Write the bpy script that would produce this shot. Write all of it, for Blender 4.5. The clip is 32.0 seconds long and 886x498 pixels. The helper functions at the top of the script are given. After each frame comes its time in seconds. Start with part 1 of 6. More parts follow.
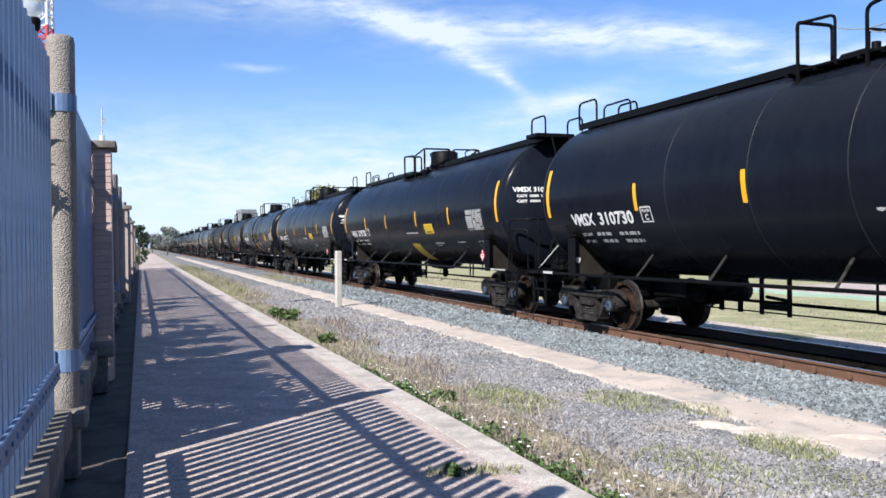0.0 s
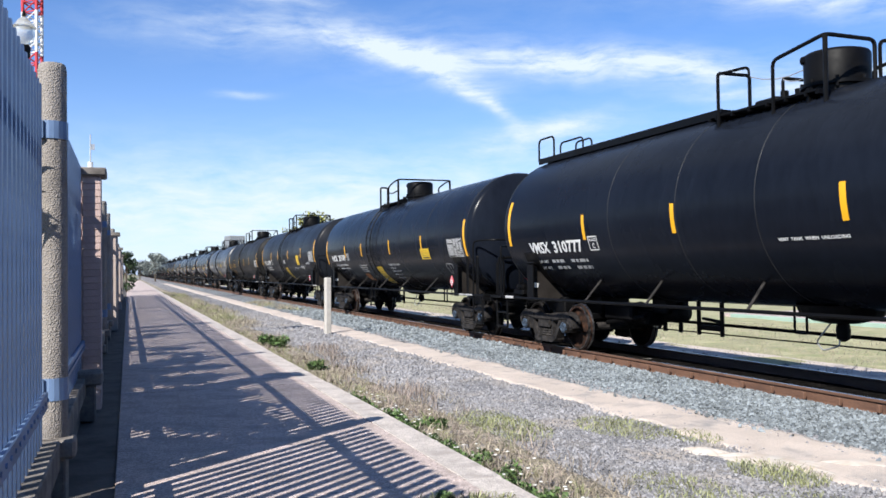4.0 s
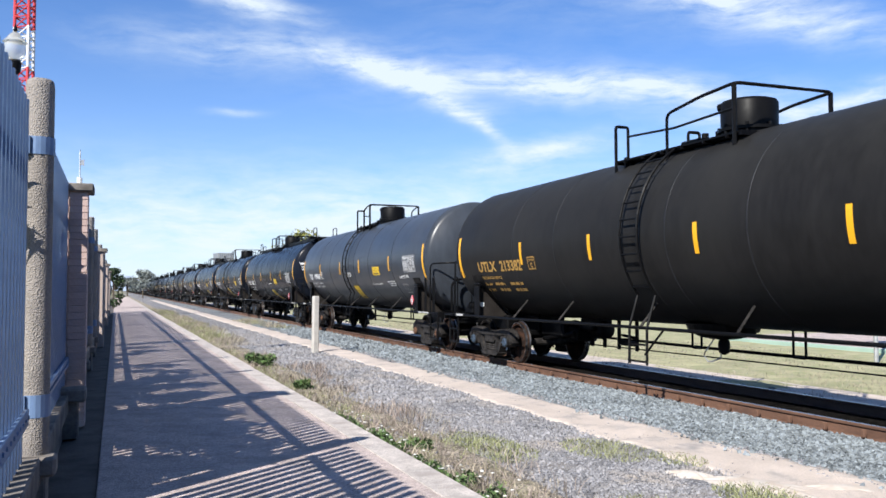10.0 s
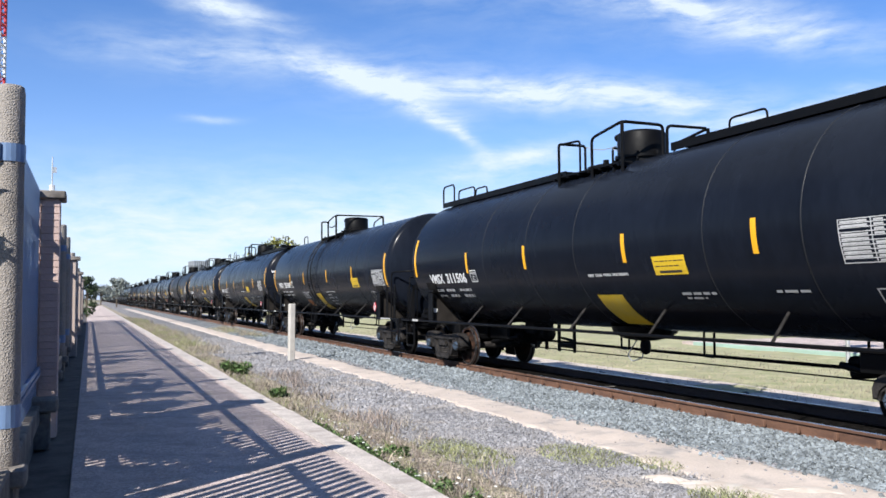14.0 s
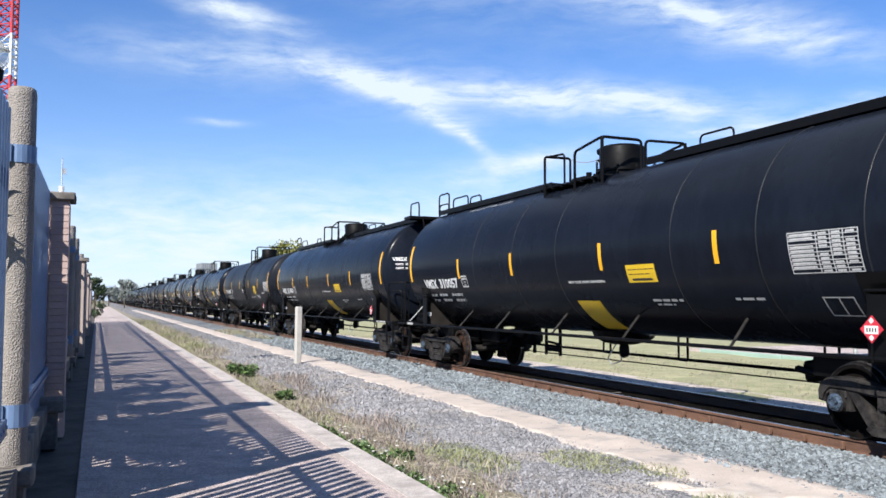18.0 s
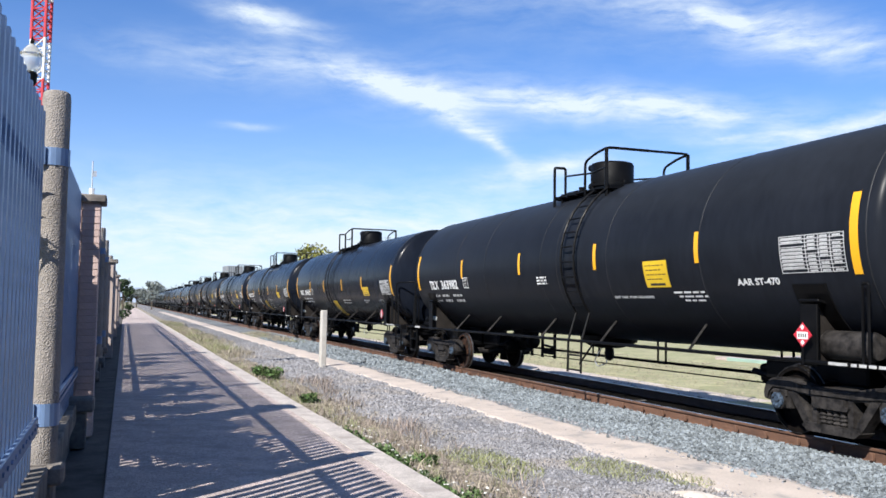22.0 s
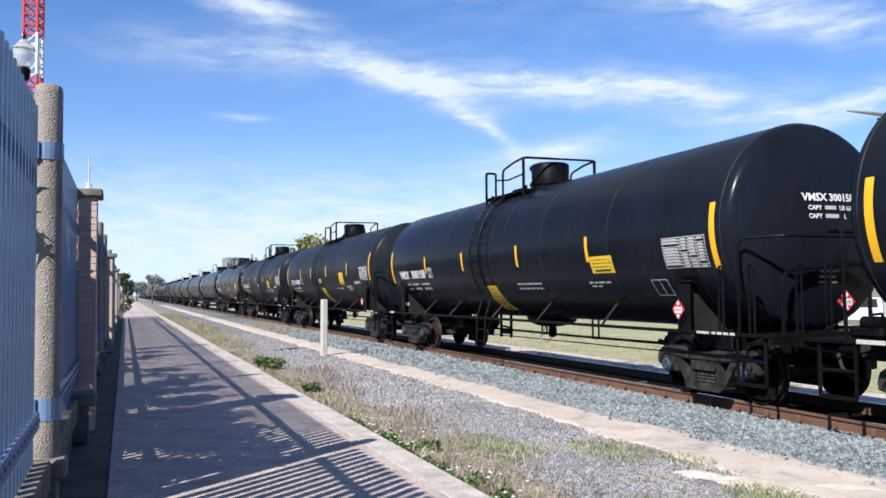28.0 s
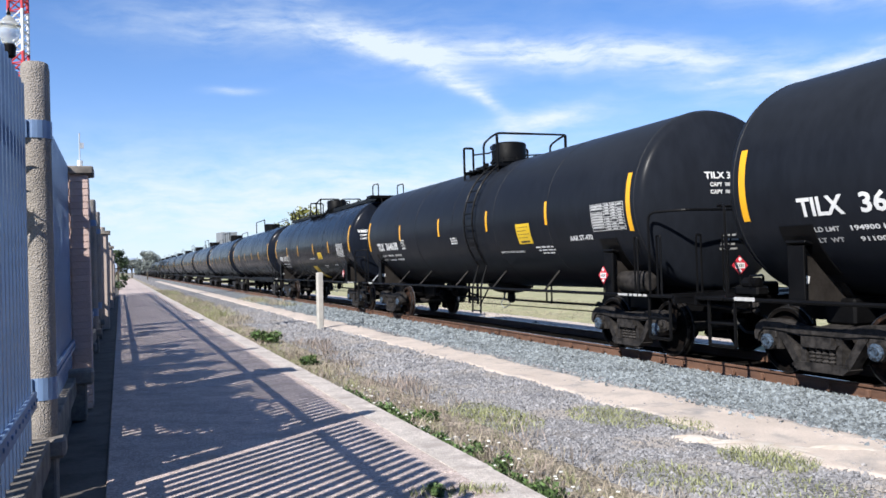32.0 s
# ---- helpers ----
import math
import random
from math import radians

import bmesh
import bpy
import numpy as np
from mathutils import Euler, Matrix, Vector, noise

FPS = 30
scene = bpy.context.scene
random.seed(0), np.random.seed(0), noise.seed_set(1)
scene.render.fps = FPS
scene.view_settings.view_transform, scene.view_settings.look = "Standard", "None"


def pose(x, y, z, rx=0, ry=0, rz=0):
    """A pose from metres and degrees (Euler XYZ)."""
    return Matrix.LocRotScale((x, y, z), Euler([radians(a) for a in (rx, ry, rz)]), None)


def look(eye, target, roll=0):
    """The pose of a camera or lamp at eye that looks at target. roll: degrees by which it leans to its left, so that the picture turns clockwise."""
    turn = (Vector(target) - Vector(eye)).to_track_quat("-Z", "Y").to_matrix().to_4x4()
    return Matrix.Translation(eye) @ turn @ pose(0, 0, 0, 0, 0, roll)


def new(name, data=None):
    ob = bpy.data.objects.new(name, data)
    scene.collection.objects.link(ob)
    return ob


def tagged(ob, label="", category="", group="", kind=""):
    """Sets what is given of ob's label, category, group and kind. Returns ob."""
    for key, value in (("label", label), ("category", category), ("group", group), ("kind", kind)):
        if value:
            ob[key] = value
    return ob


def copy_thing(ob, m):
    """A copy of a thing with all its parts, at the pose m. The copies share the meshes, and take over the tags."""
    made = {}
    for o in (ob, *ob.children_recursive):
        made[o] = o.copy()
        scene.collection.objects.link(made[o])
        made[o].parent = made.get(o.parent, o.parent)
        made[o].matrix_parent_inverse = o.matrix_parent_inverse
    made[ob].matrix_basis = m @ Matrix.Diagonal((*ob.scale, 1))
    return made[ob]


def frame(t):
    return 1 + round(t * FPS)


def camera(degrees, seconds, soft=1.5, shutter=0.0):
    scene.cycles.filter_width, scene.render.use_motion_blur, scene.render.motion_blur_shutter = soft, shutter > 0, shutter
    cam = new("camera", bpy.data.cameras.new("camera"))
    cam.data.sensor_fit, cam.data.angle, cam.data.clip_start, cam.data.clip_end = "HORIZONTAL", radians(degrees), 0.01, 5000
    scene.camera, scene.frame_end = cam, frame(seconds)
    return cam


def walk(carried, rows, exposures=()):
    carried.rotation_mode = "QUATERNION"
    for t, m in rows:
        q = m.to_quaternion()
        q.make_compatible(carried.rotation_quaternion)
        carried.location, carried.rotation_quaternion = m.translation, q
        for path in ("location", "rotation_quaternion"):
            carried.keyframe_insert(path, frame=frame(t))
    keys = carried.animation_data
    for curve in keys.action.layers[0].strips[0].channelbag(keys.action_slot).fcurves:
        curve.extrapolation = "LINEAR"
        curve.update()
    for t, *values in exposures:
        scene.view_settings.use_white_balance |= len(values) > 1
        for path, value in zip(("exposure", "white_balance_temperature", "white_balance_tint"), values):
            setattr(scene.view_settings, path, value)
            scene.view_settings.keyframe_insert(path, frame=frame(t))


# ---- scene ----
cam = camera(54.5, 32.0, soft=1.6)
PATH = [
    (0, 0.002, 0.009, 1.556, -19.366, -0.350, 0.626),
    (0.5, -0.006, -0.012, 1.556, -18.192, 0.531, 0.957),
    (1, -0.008, -0.006, 1.560, -18.495, 0.980, 1.422),
    (1.5, -0.007, -0.016, 1.561, -18.577, 1.365, 2.166),
    (2, -0.008, -0.033, 1.562, -19.283, 1.423, 1.726),
    (2.5, -0.009, -0.038, 1.561, -20.526, 1.350, 1.975),
    (3, -0.010, -0.029, 1.559, -21.105, 1.170, 1.466),
    (3.5, -0.010, -0.016, 1.559, -21.674, 1.317, 0.970),
    (4, -0.018, 0.014, 1.560, -20.105, 1.385, 0.735),
    (4.5, -0.017, -0.014, 1.559, -19.584, 1.759, 0.502),
    (6.5, -0.013, 0.005, 1.562, -20.575, 2.280, -0.127),
    (7, -0.008, -0.027, 1.555, -20.678, 2.350, 0.180),
    (7.5, -0.002, -0.024, 1.559, -20.350, 2.291, 0.228),
    (8, -0.000, -0.010, 1.563, -19.600, 2.069, 0.087),
    (8.5, 0.002, -0.020, 1.562, -20.253, 2.371, -0.211),
    (9, 0.002, -0.025, 1.557, -20.209, 2.446, 0.103),
    (9.5, 0.001, -0.025, 1.559, -20.612, 2.554, 0.129),
    (10, 0.001, -0.004, 1.564, -20.818, 2.688, 0.105),
    (10.5, -0.001, -0.011, 1.562, -20.939, 2.761, -0.053),
    (11, 0.005, -0.035, 1.558, -20.913, 2.691, 0.380),
    (11.5, -0.001, -0.021, 1.561, -21.230, 2.758, 0.562),
    (12, 0.001, -0.019, 1.564, -20.958, 2.967, 0.378),
    (12.5, 0.005, 0.001, 1.566, -21.283, 2.997, -0.116),
    (13, 0.005, -0.036, 1.561, -21.673, 3.079, 0.147),
    (13.5, 0.005, -0.023, 1.562, -22.328, 3.174, 0.358),
    (14, 0.009, -0.006, 1.561, -22.344, 3.147, 0.387),
    (14.5, 0.007, 0.009, 1.561, -21.655, 2.742, -0.123),
    (16.5, 0.015, 0.003, 1.564, -22.453, 2.902, 0.498),
    (17, 0.007, -0.027, 1.563, -22.224, 2.993, -0.020),
    (17.5, 0.003, -0.033, 1.563, -21.889, 3.248, -0.198),
    (18, 0.005, -0.029, 1.560, -21.886, 3.442, -0.151),
    (18.5, 0.006, -0.013, 1.566, -21.573, 3.641, 0.111),
    (19, 0.001, 0.002, 1.567, -21.009, 3.692, -0.157),
    (19.5, 0.002, -0.024, 1.563, -21.556, 3.708, -0.255),
    (20, 0.006, -0.014, 1.564, -21.826, 3.734, -0.314),
    (20.5, -0.002, -0.023, 1.564, -21.261, 3.623, -0.271),
    (21, -0.005, -0.000, 1.565, -20.906, 3.655, -0.575),
    (21.5, -0.004, -0.042, 1.559, -20.929, 3.827, -0.723),
    (22, -0.009, -0.036, 1.560, -20.272, 3.763, -0.796),
    (22.5, -0.010, -0.032, 1.561, -20.114, 3.604, -0.875),
    (23, -0.008, -0.034, 1.562, -20.423, 3.726, -1.110),
    (23.5, -0.006, -0.061, 1.561, -20.525, 3.801, -0.963),
    (24, -0.003, -0.040, 1.558, -20.875, 3.933, -0.690),
    (24.5, 0.003, -0.030, 1.562, -21.029, 3.923, -0.653),
    (26.5, 0.016, -0.026, 1.561, -22.211, 3.545, 0.509),
    (27, 0.012, -0.001, 1.560, -21.496, 3.335, 0.021),
    (27.5, 0.006, -0.033, 1.555, -20.473, 3.132, 0.118),
    (28, 0.007, -0.030, 1.552, -20.245, 2.886, 0.525),
    (28.5, 0.004, -0.011, 1.557, -20.502, 2.588, 0.903),
    (29, 0.002, -0.010, 1.559, -20.651, 2.463, 1.113),
    (29.5, 0.004, -0.033, 1.559, -21.235, 2.525, 1.156),
    (30, 0.007, -0.015, 1.558, -21.092, 2.316, 1.521),
    (30.5, 0.008, -0.011, 1.554, -20.922, 2.000, 1.692),
    (31, 0.004, 0.022, 1.559, -19.723, 1.458, 1.404),
    (31.5, 0.003, 0.016, 1.559, -20.455, 1.240, 1.184),
    (32, 0.016, -0.013, 1.559, -20.568, 0.905, 1.698),
]
walk(cam, [(t, pose(x, y, z, 90 + pitch, roll, yaw)) for t, x, y, z, yaw, pitch, roll in PATH],
     exposures=[(0, 0.9), (24.5, 0.9), (27, 0.86), (32, 0.86)])

# ---- light ----
scene.view_settings.exposure = 0.9
SUN_EL = radians(38.0)
SUN_DIR = Vector((0.77 * math.cos(SUN_EL), 0.64 * math.cos(SUN_EL), -math.sin(SUN_EL)))
sun = new("sun", bpy.data.lights.new("sun", "SUN"))
sun.data.energy, sun.data.angle, sun.data.color = 5.0, radians(0.53), (1.0, 0.965, 0.91)
sun.matrix_world = look((0, 0, 60), Vector((0, 0, 60)) + SUN_DIR)

world = bpy.data.worlds.new("sky")
scene.world = world
world.use_nodes = True


def build_sky():
    """Blue sky, paler towards the horizon, with streaks of thin cirrus."""
    tree = world.node_tree
    n = tree.nodes
    n.clear()
    out = n.new("ShaderNodeOutputWorld")
    bg = n.new("ShaderNodeBackground")
    bg.inputs["Strength"].default_value = 0.0615
    sky = n.new("ShaderNodeTexSky")
    sky.sky_type = "NISHITA"
    sky.sun_disc = False
    sky.sun_elevation, sky.sun_rotation = SUN_EL, radians(230.3)
    sky.altitude, sky.air_density, sky.dust_density, sky.ozone_density = 1800, 1.0, 0.6, 1.6
    co = n.new("ShaderNodeTexCoord")
    sep = n.new("ShaderNodeSeparateXYZ")
    tree.links.new(co.outputs["Generated"], sep.inputs[0])

    def m(op, a, b=None, c=None):
        k = n.new("ShaderNodeMath")
        k.operation = op
        for i, v in enumerate((a, b, c)):
            if v is None:
                continue
            if isinstance(v, (int, float)):
                k.inputs[i].default_value = v
            else:
                tree.links.new(v, k.inputs[i])
        return k.outputs[0]

    # azimuth east of the track and elevation, in degrees
    az = m("MULTIPLY", m("ARCTAN2", sep.outputs[0], sep.outputs[1]), 57.2958)
    el = m("MULTIPLY", m("ARCSINE", sep.outputs[2]), 57.2958)
    vec = n.new("ShaderNodeCombineXYZ")
    tree.links.new(az, vec.inputs[0])
    tree.links.new(el, vec.inputs[1])
    warp = n.new("ShaderNodeTexNoise")
    warp.inputs["Scale"].default_value, warp.inputs["Detail"].default_value = 0.11, 5.0
    tree.links.new(vec.outputs[0], warp.inputs["Vector"])
    wsep = n.new("ShaderNodeSeparateColor")
    tree.links.new(warp.outputs["Color"], wsep.inputs[0])
    waz = m("ADD", az, m("MULTIPLY", m("SUBTRACT", wsep.outputs[0], 0.5), 4.5))
    wel = m("ADD", el, m("MULTIPLY", m("SUBTRACT", wsep.outputs[1], 0.5), 2.4))
    fine = n.new("ShaderNodeTexNoise")
    fine.inputs["Scale"].default_value, fine.inputs["Detail"].default_value = 1.0, 9.0
    fine.inputs["Roughness"].default_value = 0.62
    fvec = n.new("ShaderNodeCombineXYZ")
    tree.links.new(m("MULTIPLY", waz, 0.26), fvec.inputs[0])
    tree.links.new(m("MULTIPLY", wel, 1.05), fvec.inputs[1])
    tree.links.new(fvec.outputs[0], fine.inputs["Vector"])
    grain = fine.outputs["Fac"]

    def streak(a0, e0, la, le, tilt, gain):
        """A soft streak centred at (a0, e0), of half lengths la, le, tilted."""
        ca, sa = math.cos(radians(tilt)), math.sin(radians(tilt))
        da, de = m("SUBTRACT", waz, a0), m("SUBTRACT", wel, e0)
        u = m("DIVIDE", m("ADD", m("MULTIPLY", da, ca), m("MULTIPLY", de, sa)), la)
        v = m("DIVIDE", m("SUBTRACT", m("MULTIPLY", de, ca), m("MULTIPLY", da, sa)), le)
        r2 = m("ADD", m("MULTIPLY", u, u), m("MULTIPLY", v, v))
        return m("MULTIPLY", m("EXPONENT", m("MULTIPLY", r2, -1.0)), gain)

    total = None
    for row in STREAKS:
        s = streak(*row)
        total = s if total is None else m("ADD", total, s)
    veil = m("MULTIPLY", total, m("MULTIPLY_ADD", grain, 3.1, -0.8))
    veil = m("MINIMUM", m("MAXIMUM", veil, 0.0), 0.93)
    haze = m("MULTIPLY", m("EXPONENT", m("MULTIPLY", m("MAXIMUM", el, 0.0), -0.15)), 0.9)
    cover = m("SUBTRACT", 1.0, m("MULTIPLY", m("SUBTRACT", 1.0, veil), m("SUBTRACT", 1.0, haze)))
    mix = n.new("ShaderNodeMix")
    mix.data_type = "RGBA"
    tint = n.new("ShaderNodeMix")
    tint.data_type, tint.blend_type = "RGBA", "MULTIPLY"
    tint.inputs["Factor"].default_value = 1.0
    tree.links.new(sky.outputs[0], tint.inputs["A"])
    tint.inputs["B"].default_value = SKY_TINT
    tree.links.new(cover, mix.inputs["Factor"])
    tree.links.new(tint.outputs["Result"], mix.inputs["A"])
    mix.inputs["B"].default_value = CLOUD
    tree.links.new(mix.outputs["Result"], bg.inputs["Color"])
    tree.links.new(bg.outputs[0], out.inputs[0])


SKY_TINT = (0.51, 0.97, 1.53, 1)
CLOUD = (7.6, 8.6, 9.6, 1)
# azimuth, elevation, half lengths along and across, tilt, strength
STREAKS = [
    (9.0, 15.6, 9.0, 1.3, 0, 0.45), (16.5, 14.7, 4.2, 0.8, -10, 0.95), (20.3, 13.1, 3.0, 0.7, -27, 1.05), (23.3, 10.9, 2.0, 0.42, -40, 0.95),
    (26.5, 13.4, 6.0, 0.9, -4, 0.85), (35.5, 12.5, 7.0, 1.1, -6, 0.85), (7.0, 11.4, 1.3, 0.25, 0, 0.5),
    (8.0, 18.3, 3.4, 0.8, -8, 0.95), (43.0, 16.8, 7.0, 1.3, -16, 0.75), (37.0, 18.6, 5.0, 0.9, -6, 0.55),
    (27.5, 8.9, 4.5, 0.8, 9, 0.75), (39.0, 10.7, 3.0, 0.35, 2, 0.55), (45.5, 10.8, 6.0, 0.8, 9, 0.85),
    (16.0, 3.6, 34.0, 3.4, 0, 1.0), (24.0, 20.5, 9.0, 1.3, -3, 0.35), (22.0, 13.6, 13.0, 2.2, -3, 0.12), (30.0, 17.5, 12.0, 1.5, -5, 0.1),
    # unseen streaks above the view, added to brighten reflections on the tank tops
    (5.0, 31.0, 34.0, 4.0, -4, 0.8), (-25.0, 41.0, 40.0, 6.0, 8, 0.85), (38.0, 42.0, 30.0, 6.0, -6, 0.8), (0.0, 54.0, 60.0, 6.0, 3, 0.8),
]
build_sky()


# ---- materials ----
def mat(name, base, rough=0.6, metal=0.0, vary=0.25, scale=4.0, fine=40.0, bump=0.0, tint=None, tint_at=(0.5, 0.68),
        rough_vary=0.12, spec=0.4, per_piece=0.0, stretch=(1, 1, 1), coat=0.0, voronoi=0.0, cells=0.0):
    """A procedural surface: a base colour varied at two scales, patches of a second colour, relief, and uneven gloss."""
    mt = bpy.data.materials.new(name)
    mt.use_nodes = True
    t = mt.node_tree
    n, bsdf = t.nodes, t.nodes["Principled BSDF"]
    co = n.new("ShaderNodeTexCoord")
    mp = n.new("ShaderNodeMapping")
    mp.inputs["Scale"].default_value = stretch
    t.links.new(co.outputs["Object"], mp.inputs[0])

    def tex(s, detail):
        k = n.new("ShaderNodeTexNoise")
        k.inputs["Scale"].default_value, k.inputs["Detail"].default_value = s, detail
        k.inputs["Roughness"].default_value = 0.6
        t.links.new(mp.outputs[0], k.inputs["Vector"])
        return k.outputs["Fac"]

    def math_node(op, a, b):
        k = n.new("ShaderNodeMath")
        k.operation = op
        for i, v in enumerate((a, b)):
            if isinstance(v, (int, float)):
                k.inputs[i].default_value = v
            else:
                t.links.new(v, k.inputs[i])
        return k.outputs[0]

    big, small = tex(scale, 5), tex(fine, 3)
    mixed = math_node("ADD", math_node("MULTIPLY", big, 0.6), math_node("MULTIPLY", small, 0.4))
    if per_piece:
        info = n.new("ShaderNodeObjectInfo")
        isl = n.new("ShaderNodeNewGeometry")
        r = math_node("FRACT", math_node("ADD", info.outputs["Random"], isl.outputs["Random Per Island"]), 0)
        mixed = math_node("ADD", mixed, math_node("MULTIPLY", math_node("SUBTRACT", r, 0.5), per_piece))
    if cells:
        vc = n.new("ShaderNodeTexVoronoi")
        vc.inputs["Scale"].default_value = voronoi
        t.links.new(mp.outputs[0], vc.inputs["Vector"])
        sc = n.new("ShaderNodeSeparateColor")
        t.links.new(vc.outputs["Color"], sc.inputs[0])
        mixed = math_node("ADD", mixed, math_node("MULTIPLY", math_node("SUBTRACT", sc.outputs[0], 0.5), cells))
    ramp = n.new("ShaderNodeMapRange")
    ramp.inputs["From Min"].default_value, ramp.inputs["From Max"].default_value = 0.3, 0.7
    ramp.inputs["To Min"].default_value, ramp.inputs["To Max"].default_value = 1 - vary, 1 + vary
    ramp.clamp = False
    t.links.new(mixed, ramp.inputs["Value"])
    scaled = n.new("ShaderNodeVectorMath")
    scaled.operation = "SCALE"
    scaled.inputs[0].default_value = base
    t.links.new(ramp.outputs[0], scaled.inputs["Scale"])
    colour = scaled.outputs[0]
    if tint:
        mask = n.new("ShaderNodeMapRange")
        mask.inputs["From Min"].default_value, mask.inputs["From Max"].default_value = tint_at
        t.links.new(tex(scale * 1.7, 6), mask.inputs["Value"])
        mx = n.new("ShaderNodeMix")
        mx.data_type = "RGBA"
        t.links.new(mask.outputs[0], mx.inputs["Factor"])
        t.links.new(colour, mx.inputs["A"])
        mx.inputs["B"].default_value = (*tint, 1)
        colour = mx.outputs["Result"]
    t.links.new(colour, bsdf.inputs["Base Color"])
    rr = n.new("ShaderNodeMapRange")
    rr.inputs["From Min"].default_value, rr.inputs["From Max"].default_value = 0.3, 0.7
    rr.inputs["To Min"].default_value, rr.inputs["To Max"].default_value = max(0.02, rough - rough_vary), min(1, rough + rough_vary)
    t.links.new(big, rr.inputs["Value"])
    t.links.new(rr.outputs[0], bsdf.inputs["Roughness"])
    bsdf.inputs["Metallic"].default_value = metal
    bsdf.inputs["Specular IOR Level"].default_value = spec
    bsdf.inputs["Coat Weight"].default_value = coat
    bsdf.inputs["Coat Roughness"].default_value = 0.8 * rough
    if bump:
        b = n.new("ShaderNodeBump")
        b.inputs["Strength"].default_value, b.inputs["Distance"].default_value = 1.0, bump
        if voronoi:
            v = n.new("ShaderNodeTexVoronoi")
            v.inputs["Scale"].default_value = voronoi
            t.links.new(mp.outputs[0], v.inputs["Vector"])
            t.links.new(math_node("ADD", v.outputs["Distance"], math_node("MULTIPLY", small, 0.5)), b.inputs["Height"])
        else:
            t.links.new(small, b.inputs["Height"])
        t.links.new(b.outputs[0], bsdf.inputs["Normal"])
    return mt


M = {}
M["tank"] = mat("black_tank_paint", (0.0070, 0.0090, 0.0142), 0.26, vary=0.3, scale=0.7, fine=9, rough_vary=0.07, coat=0.10, spec=0.02, stretch=(1, 1, 0.35), bump=0.0006)
M["tank_satin"] = mat("satin_black_tank_paint", (0.0112, 0.0130, 0.0172), 0.36, vary=0.3, scale=0.6, fine=8, rough_vary=0.08, coat=0.07, spec=0.02, stretch=(1, 1, 0.3), bump=0.0006)
M["tank_dull"] = mat("weathered_black_tank_paint", (0.0145, 0.0142, 0.0142), 0.45, vary=0.35, scale=0.6, fine=8, rough_vary=0.08, spec=0.05, stretch=(1, 1, 0.3), tint=(0.019, 0.0185, 0.0175), tint_at=(0.45, 0.8))
M["tank_grey"] = mat("faded_charcoal_tank_paint", (0.030, 0.035, 0.043), 0.36, vary=0.3, scale=0.6, fine=8, rough_vary=0.08, spec=0.28, stretch=(1, 1, 0.3), bump=0.0015)
M["yellow"] = mat("yellow_reflective_tape", (0.68, 0.336, 0.012), 0.4, vary=0.08, scale=3)
M["placard_yellow"] = mat("yellow_painted_panel", (0.576, 0.376, 0.016), 0.5, vary=0.12, scale=5)
M["orange"] = mat("orange_painted_panel", (0.336, 0.112, 0.016), 0.5, vary=0.15, scale=5)
M["white"] = mat("white_stencil_paint", (0.612, 0.612, 0.595), 0.55, vary=0.12, scale=6)
M["stencil"] = mat("worn_white_stencil_paint", (0.378, 0.378, 0.369), 0.6, vary=0.3, scale=9)
M["letter_yellow"] = mat("faded_yellow_stencil_paint", (0.36, 0.208, 0.048), 0.6, vary=0.25, scale=6)
M["ink"] = mat("black_print", (0.03, 0.027, 0.02), 0.6)
M["steel"] = mat("black_painted_steel", (0.0032, 0.0032, 0.0036), 0.5, vary=0.4, scale=3, fine=30, spec=0.1)
M["frame"] = mat("dusty_cast_steel", (0.029, 0.026, 0.0245), 0.7, vary=0.7, scale=5, fine=45, bump=0.003, tint=(0.0065, 0.006, 0.006), tint_at=(0.44, 0.64), spec=0.2)
M["saddle"] = mat("dusty_black_plate", (0.0195, 0.0168, 0.0150), 0.65, vary=0.5, scale=3, fine=30, spec=0.12)
M["scuff"] = mat("scuffed_grey_paint", (0.11, 0.12, 0.135), 0.8, vary=0.6, scale=3, fine=20, tint=(0.03, 0.034, 0.04), tint_at=(0.45, 0.6))
M["seam"] = mat("grey_weld_line", (0.0105, 0.0112, 0.013), 0.5, vary=0.7, scale=1.5, spec=0.25)
# dark wheel copy has the truck's shade in its colour; the rusty copy is lit
M["wheel"] = mat("dark_wheel_steel", (0.0036, 0.003, 0.0028), 0.8, vary=0.5, scale=6, fine=30, tint=(0.010, 0.0065, 0.005), tint_at=(0.52, 0.7), spec=0.08)
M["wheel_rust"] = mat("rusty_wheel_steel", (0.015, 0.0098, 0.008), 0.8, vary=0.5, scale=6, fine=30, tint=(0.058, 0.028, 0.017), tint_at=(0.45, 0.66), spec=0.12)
# tread darkened to go with the shaded wheel copy
M["tread_shaded"] = mat("dark_wheel_tread", (0.05, 0.047, 0.045), 0.5, metal=0.8, vary=0.4, scale=8, tint=(0.012, 0.011, 0.01), tint_at=(0.45, 0.6))
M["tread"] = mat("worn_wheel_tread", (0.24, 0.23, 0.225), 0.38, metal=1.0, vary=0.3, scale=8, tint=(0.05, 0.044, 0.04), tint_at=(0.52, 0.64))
M["cap"] = mat("blue_grey_bearing_cap", (0.045, 0.068, 0.10), 0.5, vary=0.5, scale=20, tint=(0.014, 0.016, 0.02), tint_at=(0.47, 0.6))
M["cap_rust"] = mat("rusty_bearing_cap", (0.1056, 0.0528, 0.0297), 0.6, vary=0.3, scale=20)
M["red"] = mat("red_placard", (0.44, 0.024, 0.04), 0.45, vary=0.1)
